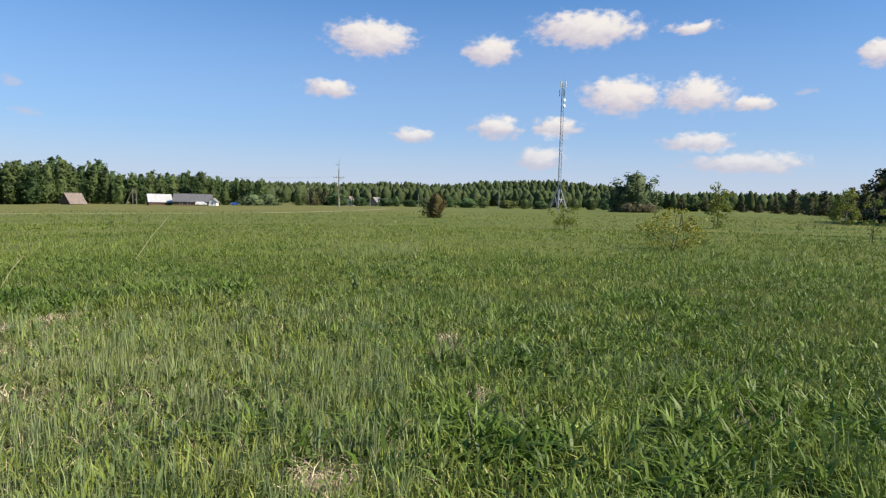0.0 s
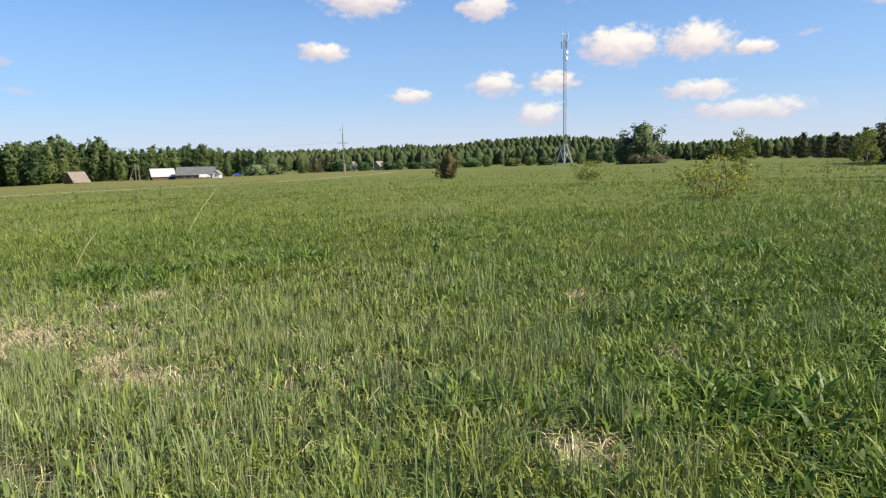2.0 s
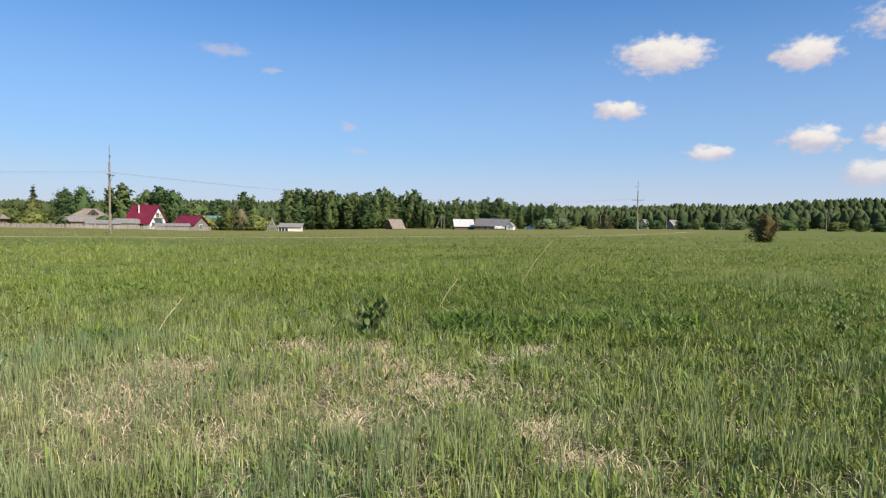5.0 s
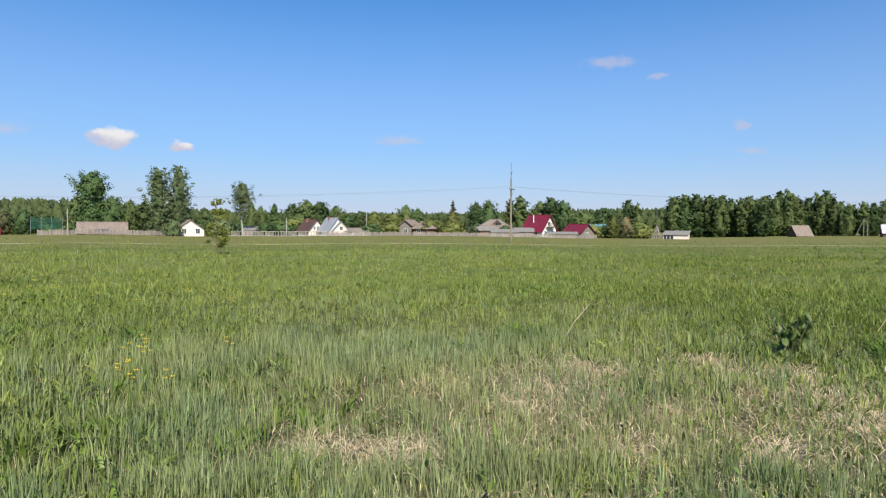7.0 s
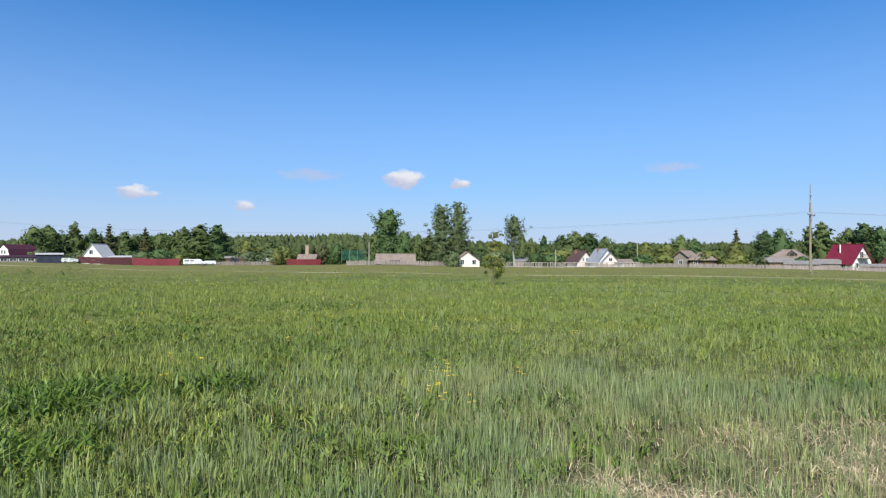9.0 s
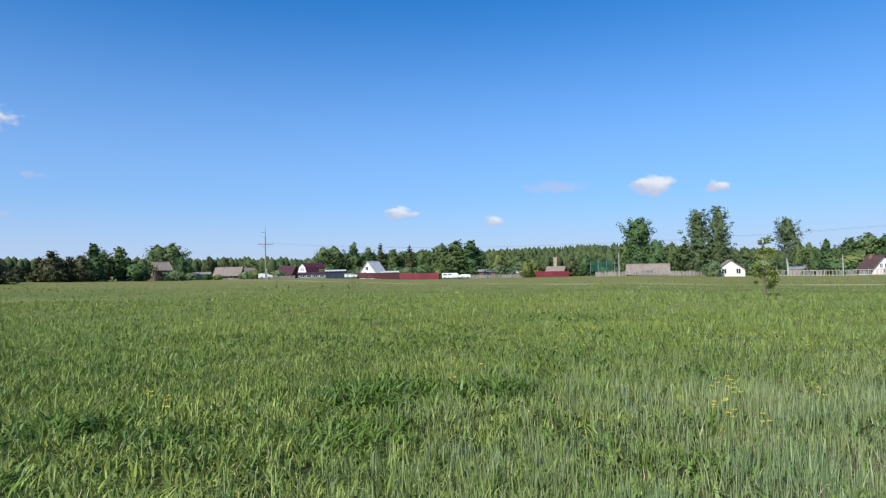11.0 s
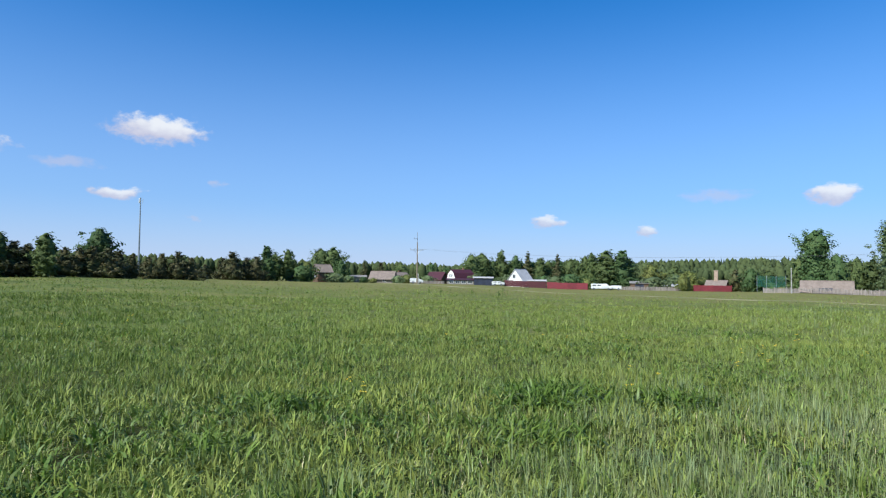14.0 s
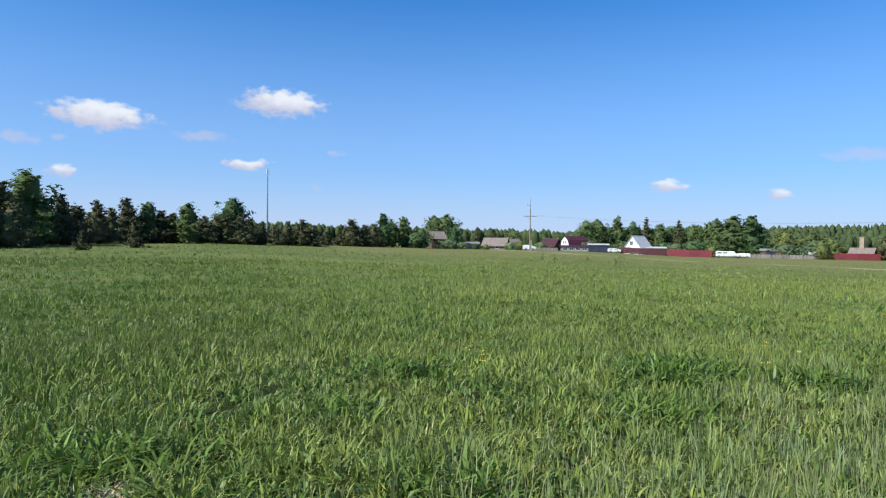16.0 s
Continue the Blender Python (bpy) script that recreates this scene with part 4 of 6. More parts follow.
def far_woods():
    rng = np.random.default_rng(9)
    light, dark = [], []
    for r in range(6):
        a = -70.0
        while a < 190:
            d = 425 + 39 * r + rng.uniform(-14, 14)
            x, y = spot(EAST, a, d)
            z = float(ground_z(x, y))
            needle = rng.random() < (0.03, 0.06, 0.1, 0.16, 0.22, 0.26)[r]
            h = rng.uniform(10.0, 12.7) * (1.02 if needle else 1.0)
            w = rng.uniform(2.0, 2.9) if needle else rng.uniform(2.8, 4.4)
            shape = fir if needle else oval
            body, sides = inner_mass(rng, h, 0.02, w, shape, 0.86, 5, 7)
            foot, tip, c, rad = branching(rng, h, 0.03, w, shape, 10, 0.34, 0.4)
            v, f = leafage(rng, c, rad, h, 20 if r < 3 else 74, 1.2)
            (dark if needle else light).append((np.concatenate([body, v]) + (x, y, z), np.concatenate([sides, f + len(body)])))
            a += rng.uniform(0.14, 0.46) if r in (0, 4, 5) else rng.uniform(0.35, 0.9)
    for name, vs, mat, label in (("far_woods", light, FAR_WOOD, "mixed green forest on the far rise behind the village"), ("far_conifers", dark, FAR_NEEDLE, "dark conifers along the crest of the far forest")):
        base = np.cumsum([0] + [len(v) for v, f in vs])
        v, f = np.concatenate([v for v, f in vs]), np.concatenate([f + b for (v, f), b in zip(vs, base)])
        tagged(new(name, mesh_from(name, v, f, mat)), label, "forest", kind="stuff")


far_woods()


# ---- buildings ----
def gable_house(name, label, x, y, turn, length, depth, eave, ridge, wall, roof, over=0.35, windows=(), gable_windows=(), chimney=None, door=None, slab=0.12,
                hip=0.0, sink=0.25):
    """A house whose ridge runs along its own x; its -y side is the front. windows: (x, z, w, h) on the front; gable_windows: (side, y, z, w, h)."""
    h = thing(name, label, "house", x, y, turn, sink=sink)
    L, D = length / 2, depth / 2
    bm = bmesh.new()
    bm_prism(bm, [(-D, 0), (D, 0), (D, eave)] + ([] if hip else [(0, ridge)]) + [(-D, eave)], "x", -L, L)
    part("wall", bm, wall, h)
    bm = bmesh.new()
    slope = (ridge - eave) / D
    oy, oz = D + over, eave - slope * over
    t = slab
    if hip:
        lo = [bm.verts.new((sx * (L + over), sy * oy, oz)) for sx, sy in ((-1, -1), (1, -1), (1, 1), (-1, 1))]
        mid = [bm.verts.new((p.co.x, p.co.y, oz + t)) for p in lo]
        r0, r1 = bm.verts.new((-L + hip, 0, ridge + t * 1.4)), bm.verts.new((L - hip, 0, ridge + t * 1.4))
        bm.faces.new(lo[::-1])
        for k in range(4):
            bm.faces.new((lo[k], lo[(k + 1) % 4], mid[(k + 1) % 4], mid[k]))
        for q in ((mid[0], mid[1], r1, r0), (mid[1], mid[2], r1), (mid[2], mid[3], r0, r1), (mid[3], mid[0], r0)):
            bm.faces.new(q)
    else:
        bm_prism(bm, [(-oy, oz + 0.02), (0, ridge + 0.02), (oy, oz + 0.02), (oy, oz + t), (0, ridge + t * 1.2), (-oy, oz + t)], "x", -L - over, L + over)
    rf = part("roof", bm, roof, h)
    bm = bmesh.new()
    bm_rod(bm, (-L - over + hip * 1.1, 0, ridge + t * 1.25), (L + over - hip * 1.1, 0, ridge + t * 1.25), 0.09)
    part("ridge_cap", bm, roof, rf)
    for wx, wz, ww, wh in windows:
        window(h, pose(wx, -D, wz), ww, wh)
    for side, wy, wz, ww, wh in gable_windows:
        window(h, pose(side * L, wy, wz, 0, 0, 90 * side), ww, wh)
    if chimney:
        cx, cy, cw, ch = chimney
        bm = bmesh.new()
        bm_box(bm, cx - cw / 2, cy - cw / 2, eave, cx + cw / 2, cy + cw / 2, ch)
        bm_box(bm, cx - cw / 2 - 0.06, cy - cw / 2 - 0.06, ch - 0.15, cx + cw / 2 + 0.06, cy + cw / 2 + 0.06, ch)
        part("chimney", bm, PALE_BRICK if cw > 0.8 else BRICK_RED, h, "brick chimney")
    if door:
        dx, dw, dh = door
        bm = bmesh.new()
        bm_box(bm, dx - dw / 2, -D - 0.04, 0.2, dx + dw / 2, -D + 0.03, 0.2 + dh)
        part("door", bm, BROWN_WALL, h, "dark wooden door")
    return h


def dormer(house, x, y, z, w, h, depth, wall, roof):
    """A small gabled dormer that looks out of the front of a roof."""
    bm = bmesh.new()
    bm_prism(bm, [(x - w / 2, z), (x + w / 2, z), (x + w / 2, z + h * 0.5), (x, z + h), (x - w / 2, z + h * 0.5)], "y", y, y + depth)
    d = part("dormer", bm, wall, house, "small gabled dormer")
    bm = bmesh.new()
    k = h * 0.5 / (w / 2)
    bm_prism(bm, [(x - w / 2 - 0.25, z + h * 0.5 - 0.25 * k), (x, z + h + 0.03), (x + w / 2 + 0.25, z + h * 0.5 - 0.25 * k), (x + w / 2 + 0.25, z + h * 0.5 - 0.25 * k + 0.1), (x, z + h + 0.15), (x - w / 2 - 0.25, z + h * 0.5 - 0.25 * k + 0.1)], "y", y - 0.25, y + depth)
    part("dormer_roof", bm, roof, d)
    bm = bmesh.new()
    bm_box(bm, x - w * 0.22, y - 0.03, z + 0.1, x + w * 0.22, y + 0.02, z + h * 0.55)
    part("dormer_window", bm, WINDOW_GLASS, d)


def window(house, m, w, h):
    """A framed window on a wall whose outside is its own -y."""
    bm = bmesh.new()
    for x0, x1, z0, z1 in ((-w / 2 - 0.1, w / 2 + 0.1, h, h + 0.1), (-w / 2 - 0.1, w / 2 + 0.1, -0.1, 0), (-w / 2 - 0.1, -w / 2, 0, h), (w / 2, w / 2 + 0.1, 0, h), (-0.03, 0.03, 0, h)):
        bm_box(bm, x0, -0.07, z0, x1, 0.02, z1)
    fr = part("window", bm, WHITE_PAINT, house, "white window frame", m)
    bm = bmesh.new()
    bm_box(bm, -w / 2, -0.03, 0, w / 2, 0.01, h)
    part("pane", bm, WINDOW_GLASS, fr)


def lean_shed(name, label, x, y, turn, w, d, low, high, wall, roof, opening=None, sink=0.2):
    """A shed with a single-pitch roof, low at the front."""
    s = thing(name, label, "shed", x, y, turn, sink=sink)
    bm = bmesh.new()
    bm_prism(bm, [(-d / 2, 0), (d / 2, 0), (d / 2, high), (-d / 2, low)], "x", -w / 2, w / 2)
    part("wall", bm, wall, s)
    bm = bmesh.new()
    k = (high - low) / d
    bm_prism(bm, [(-d / 2 - 0.3, low - 0.3 * k + 0.02), (d / 2 + 0.3, high + 0.3 * k + 0.02), (d / 2 + 0.3, high + 0.3 * k + 0.14), (-d / 2 - 0.3, low - 0.3 * k + 0.14)], "x", -w / 2 - 0.3, w / 2 + 0.3)
    part("roof", bm, roof, s)
    # Openings are flat dark panels that paint the shade indoors.
    for ox, ow, oz, oh in opening or ():
        bm = bmesh.new()
        bm_box(bm, ox - ow / 2, -d / 2 - 0.03, oz, ox + ow / 2, -d / 2 + 0.02, oz + oh)
        part("door", bm, DARK_WALL_AND_SHADE, s, "dark panel painted as the shade inside an opening")
    return s


def at(st, az, d):
    x, y = spot(st, az, d)
    return x, y


# the farm below the birches
x, y = at(EAST, 28.3, 262)
gable_house("log_shed", "old log shed under a large grey slate roof", x, y, 28 + 34, 5.6, 5.4, 1.0, 4.2, BROWN_WALL, PINK_SLATE, 0.5)
x, y = at(EAST, 22.15, 268)
gable_house("barn", "long barn under a bright zinc sheet roof", x, y, 22 + 8, 8.0, 7.0, 1.7, 4.4, BROWN_WALL, ZINC_ROOF, 0.4)
x, y = at(EAST, 19.5, 262)
gable_house("farmhouse", "long farmhouse with dark grey roof and timber walls", x, y, 19.5 - 6, 13.0, 8.0, 2.0, 4.6, BROWN_WALL, DARK_SLATE, 0.6,
            windows=((-4, 0.9, 0.9, 1.0), (-1.2, 0.9, 0.9, 1.0), (2.0, 0.9, 0.9, 1.0)), gable_windows=((1, 0, 1.0, 0.9, 1.0),), door=(4.6, 1.0, 1.7))
x, y = at(EAST, 17.9, 258)
gable_house("white_porch", "small whitewashed porch beside the farmhouse", x, y, 18 + 70, 3.0, 2.8, 1.8, 3.0, WHITE_WALL, SLATE, 0.3, gable_windows=((-1, 0, 0.8, 0.7, 0.8),))
x, y = at(EAST, 6.35, 300)
gable_house("cottage", "small white-gabled cottage among trees", x, y, 6.4 + 70, 5, 5.0, 1.8, 4.4, CREAM_WALL, PINK_SLATE, 0.4, gable_windows=((-1, -0.9, 1.0, 0.8, 1.1), (-1, 0.9, 1.0, 0.8, 1.1)))
x, y = at(EAST, 4.0, 310)
gable_house("cottage", "grey cottage with pale gable behind the pole line", x, y, 4 + 60, 6, 4.6, 1.8, 4.2, LOG_WALL, SLATE, 0.4, gable_windows=((-1, 0, 1.0, 0.9, 1.0),))

# the village street
x, y = at(WEST, 37.0, 178)
lean_shed("open_shed", "low cream shed with dark open bays and a grey roof", x, y, 37 - 10, 6.0, 3.2, 1.35, 2.2, CREAM_WALL, SLATE, ((-2.55, 0.6, 0.1, 1.1), (-1.75, 0.7, 0.1, 1.1), (-0.85, 0.7, 0.1, 1.1)))
x, y = at(WEST, 45.2, 165)
gable_house("red_roof_cottage", "grey cottage under a raspberry red metal roof", x, y, 45.2 - 38, 5.6, 5.4, 1.8, 3.7, LOG_WALL, RED_ROOF, 0.5,
            windows=((-1, 0.7, 0.8, 1.0),), gable_windows=((1, 0, 0.6, 0.9, 1.1),))
x, y = at(WEST, 46.6, 158)
lean_shed("board_shed", "long low shed of grey weathered boards", x, y, 46.5 + 5, 7.0, 2.6, 1.2, 1.6, GREY_BOARD, SLATE)
x, y = at(WEST, 48.6, 176)
red_house = gable_house("red_roof_house", "white house with a steep raspberry red roof", x, y, 48.4 - 36, 6.2, 6.6, 2.3, 6.1, WHITE_WALL, RED_ROOF, 0.7,
            windows=((-2, 0.8, 0.9, 1.1), (1.2, 0.8, 0.9, 1.1)), gable_windows=((1, 0, 3.2, 1.0, 1.2), (1, -1.6, 0.8, 0.9, 1.1), (1, 1.6, 0.8, 0.9, 1.1)), chimney=(-0.5, 0.8, 0.55, 6.8))
bm = bmesh.new()
bm_box(bm, 3.1, -1.5, 2.9, 4.2, 1.5, 3.05)
for k in range(9):
    bm_box(bm, 4.1, -1.5 + 0.36 * k, 3.05, 4.16, -1.44 + 0.36 * k, 3.9)
bm_box(bm, 4.08, -1.5, 3.9, 4.2, 1.5, 3.98)
part("balcony", bm, BROWN_WALL, red_house, "small dark wooden balcony")
bm = bmesh.new()
bm_rod(bm, (-0.8, -1.7, 4.2), (-0.8, -1.7, 6.2), 0.16, 0.16, 8)
part("flue", bm, CREAM_WALL, red_house, "slim pale flue pipe")
x, y = at(WEST, 50.4, 172)
lean_shed("board_shed", "low shed of grey weathered boards", x, y, 50, 7.5, 3.5, 1.5, 2.4, GREY_BOARD, SLATE)
x, y = at(WEST, 52.6, 172)
h = gable_house("log_house", "weathered log house under a grey hipped slate roof", x, y, 52.6 - 12, 7.8, 6.4, 2.7, 4.6, BROWN_WALL, PINK_SLATE, 0.7, windows=((-2.4, 1.2, 0.8, 1.0), (0, 1.2, 0.8, 1.0), (2.2, 1.2, 0.8, 1.0)), hip=2.6)
dormer(h, 1.2, -2.6, 3.1, 1.7, 1.5, 2.4, BROWN_WALL, SLATE)
x, y = at(WEST, 53.2, 162)
lean_shed("board_shed", "low dark shed with a pale sloping roof", x, y, 53 + 14, 5.2, 3.0, 1.7, 2.5, BROWN_WALL, SLATE, ((1.0, 1.6, 0.1, 1.4),))
x, y = at(WEST, 51.7, 158)
lean_shed("board_shed", "long low shed of grey weathered boards", x, y, 51.5, 6.5, 3.0, 1.3, 1.9, GREY_BOARD, SLATE, ((-1.5, 1.0, 0.1, 1.1), (1.7, 0.8, 0.1, 1.1)))
x, y = at(WEST, 60.3, 168)
gable_house("log_house", "small old log house with a broken grey roof", x, y, 60.3 + 62, 4.6, 3.6, 2.9, 4.2, LOG_WALL, PINK_SLATE, 0.5, gable_windows=((-1, 0, 0.9, 0.9, 1.0),), chimney=(0, 0.6, 0.5, 4.8))
x, y = at(WEST, 58.9, 166)
h = gable_house("log_barn", "low dark log barn with a sagging hipped slate roof", x, y, 58.9 - 8, 5.4, 5.0, 2.3, 3.7, BROWN_WALL, PINK_SLATE, 0.6, windows=((-1.4, 0.9, 0.8, 0.9),), hip=1.7, door=(1.0, 1.2, 1.5))
dormer(h, -0.1, -1.8, 2.8, 1.2, 0.8, 1.6, LOG_WALL, PINK_SLATE)
x, y = at(WEST, 67.25, 161)
gable_house("blue_roof_house", "cottage with a tall blue-grey metal roof and white front", x, y, 67.2 + 122, 4.8, 5.0, 1.6, 4.6, WHITE_WALL, BLUE_ROOF, 0.4, gable_windows=((-1, -0.9, 0.8, 0.7, 0.9), (-1, 0.9, 0.8, 0.7, 0.9)), chimney=(0.6, 0.5, 0.4, 5.0))
x, y = at(WEST, 66.5, 156)
gable_house("gabled_porch", "white gabled porch with a blue-grey roof before the cottage", x, y, 66.5 + 96, 2.6, 3.8, 1.5, 3.6, CREAM_WALL, BLUE_ROOF, 0.3, gable_windows=((-1, 0, 1.7, 0.7, 0.8),))
x, y = at(WEST, 65.4, 156)
v = lean_shed("veranda", "low pale veranda with a white wall", x, y, 65.3 + 8, 3.8, 2.4, 1.3, 1.9, CREAM_WALL, PINK_SLATE)
for k in range(2):
    window(v, pose(-0.9 + 1.8 * k, -1.2, 0.5), 0.9, 0.6)
x, y = at(WEST, 69.1, 164)
gable_house("cream_house", "cream-walled cottage with a dark red roof", x, y, 69.1 + 124, 4.6, 4.8, 1.7, 4.3, CREAM_WALL, BROWN_ROOF, 0.5, gable_windows=((-1, -0.5, 1.8, 0.5, 0.8), (-1, 0.5, 1.8, 0.5, 0.8)), chimney=(0.8, 0.6, 0.5, 4.6))
x, y = at(WEST, 74.0, 162)
lean_shed("low_shed", "low grey shed behind the fence", x, y, 74, 5.0, 3.0, 1.6, 2.3, GREY_BOARD, SLATE)
x, y = at(WEST, 79.2, 150)
gable_house("white_house", "white plastered house half hidden by poplars", x, y, 79.3 + 97, 5.0, 5.6, 1.7, 3.7, CREAM_WALL, PINK_SLATE, 0.25, gable_windows=((-1, -1.5, 0.9, 0.8, 1.0), (-1, 1.3, 0.9, 0.8, 1.0)))
x, y = at(WEST, 85.6, 158)
h = gable_house("long_shed", "long low shed under a brownish slate roof with a gap", x, y, 85.6, 9.0, 5.0, 0.9, 2.9, LOG_WALL, PINK_SLATE, 0.5)
# A dark slab on the uncut roof paints the shade in the hole.
bm = bmesh.new()
bm_box(bm, -1.7, -0.45, -0.03, 1.1, 0.4, 0.03, pose(0, -2.3, 1.2, 38.66, 0, 0))
part("roof_gap", bm, DARK_WALL_AND_SHADE, h, "dark panel painted as the shade in a gap of missing slates")
x, y = at(WEST, 93.4, 196)
gable_house("timber_shed", "dark timber shed with a tall pale brick chimney", x, y, 93.5 - 10, 4.6, 4.2, 2.2, 3.3, BROWN_WALL, PINK_SLATE, 0.6, chimney=(-0.2, 0, 1.0, 6.3))
x, y = at(WEST, 97.6, 196)
lean_shed("low_shed", "low shed with a pale flat roof", x, y, 97.6, 9.0, 4.0, 1.5, 2.0, BROWN_WALL, ZINC_ROOF, ((-2, 2.0, 0.1, 1.2),))
x, y = at(WEST, 99.6, 194)
lean_shed("open_shed", "dark brown open timber shed", x, y, 99.6, 5.0, 4.0, 2.2, 2.7, BROWN_WALL, SLATE, ((0, 2.4, 0.2, 1.7),))
x, y = at(WEST, 109.9, 190)
gable_house("steep_gable_house", "white house with steep zinc roof to the eaves", x, y, 109.8 + 56, 5.6, 6.2, 1.7, 5.4, WHITE_WALL, ZINC_ROOF, 0.3, gable_windows=((-1, 0.3, 2.9, 0.9, 1.0),))
x, y = at(WEST, 43.45, 190)
gable_house("teal_roof_house", "small house with a teal metal roof behind bushes", x, y, 43.4 + 20, 5.0, 5.0, 1.8, 4.0, LOG_WALL, TEAL_ROOF, 0.4)
x, y = at(WEST, 108.4, 189)
lean_shed("annex", "low annex with pale roof edge", x, y, 108, 5.0, 3.0, 2.2, 2.5, BROWN_WALL, ZINC_ROOF)


def gambrel(x, y, turn):
    h = thing("gambrel_house", "white house with wine-red gambrel roof", "house", x, y, turn, sink=0.25)
    out = [(-3.2, 0), (3.2, 0), (3.2, 2.9), (2.5, 4.6), (0, 6.1), (-2.5, 4.6), (-3.2, 2.9)]
    bm = bmesh.new()
    bm_prism(bm, out, "x", -4.5, 4.5)
    part("wall", bm, WHITE_WALL, h)
    bm = bmesh.new()
    bm_prism(bm, [(-3.55, 2.75), (-2.6, 4.75), (0, 6.25), (2.6, 4.75), (3.55, 2.75), (3.7, 2.8), (2.72, 4.88), (0, 6.42), (-2.72, 4.88), (-3.7, 2.8)], "x", -4.7, 4.7)
    part("roof", bm, WINE_ROOF, h, "wine-red metal gambrel roof")
    for wy, wz in ((-0.8, 3.3), (0.8, 3.3), (-1.6, 0.9), (1.6, 0.9)):
        window(h, pose(-4.5, wy, wz, 0, 0, -90), 0.8, 1.1)
    bm = bmesh.new()
    bm_box(bm, 1.0, -0.3, 5.6, 1.5, 0.2, 7.0)
    part("chimney", bm, BRICK_RED, h)
    h.scale = (0.74, 0.74, 0.74)
    return h


x, y = at(WEST, 115.3, 192)
gambrel(x, y, 115.3 + 30)
x, y = at(WEST, 117.4, 196)
gable_house("wine_roof_annex", "annex with a wine-red roof behind the gambrel house", x, y, 117.4 - 30, 5.0, 5.0, 1.6, 3.7, BROWN_WALL, WINE_ROOF, 0.4)
x, y = at(WEST, 115.3, 184)
v = lean_shed("white_veranda", "long low veranda with white windows under a dark roof", x, y, 115.3, 8.0, 3.0, 1.5, 1.8, LOG_WALL, WINE_ROOF)
for k in range(4):
    window(v, pose(-2.7 + 1.8 * k, -1.5, 0.6), 1.2, 0.6)
x, y = at(WEST, 113.25, 183)
lean_shed("carport", "dark navy carport with a pale roof edge", x, y, 113.2, 5.4, 4.5, 2.2, 2.5, DARK_WALL_AND_SHADE, ZINC_ROOF)
x, y = at(WEST, 122.3, 186)
gable_house("slate_house", "low grey house with a brownish slate roof", x, y, 122.0 - 12, 6.5, 6.0, 1.5, 3.5, LOG_WALL, PINK_SLATE, 0.5, windows=((-2, 0.6, 0.8, 0.8), (1, 0.6, 0.8, 0.8)))
x, y = at(WEST, 120.9, 189)
gable_house("slate_house", "low wing with a brownish slate roof and red-brick chimney", x, y, 121 + 40, 5.0, 5.0, 1.7, 3.3, LOG_WALL, PINK_SLATE, 0.5, gable_windows=((-1, 0, 0.7, 0.8, 0.8),), chimney=(0.5, 0.5, 0.5, 3.9))
x, y = at(WEST, 124.6, 190)
lean_shed("low_shed", "low grey shed with patched roof", x, y, 124.6, 5.0, 3.0, 1.7, 2.2, GREY_BOARD, SLATE)
x, y = at(WEST, 127.75, 176)
gable_house("timber_hut", "tall brown timber hut with pale roof", x, y, 128 + 20, 3.8, 4.0, 3.2, 4.9, BROWN_WALL, PINK_SLATE, 0.5, gable_windows=((-1, 0, 1.6, 0.8, 1.0),))
x, y = at(WEST, 130.0, 165)
lean_shed("pale_shed", "small grey board shed at the edge of the pines", x, y, 130, 3.6, 2.0, 1.4, 1.7, GREY_BOARD, SLATE)


def pole_tipi(x, y):
    t = thing("pole_stack", "grey poles stacked upright like a tent", "wood stack", x, y)
    for k in range(14):
        a = k * 0.45
        bm = bmesh.new()
        bm_rod(bm, (1.5 * math.cos(a), 1.5 * math.sin(a), 0), (-0.15 * math.cos(a), -0.15 * math.sin(a), 3.6 + 0.3 * math.sin(k * 2.1)), 0.09, 0.05)
        part("pole", bm, GREY_POLE, t)


pole_tipi(*at(WEST, 38.6, 176))


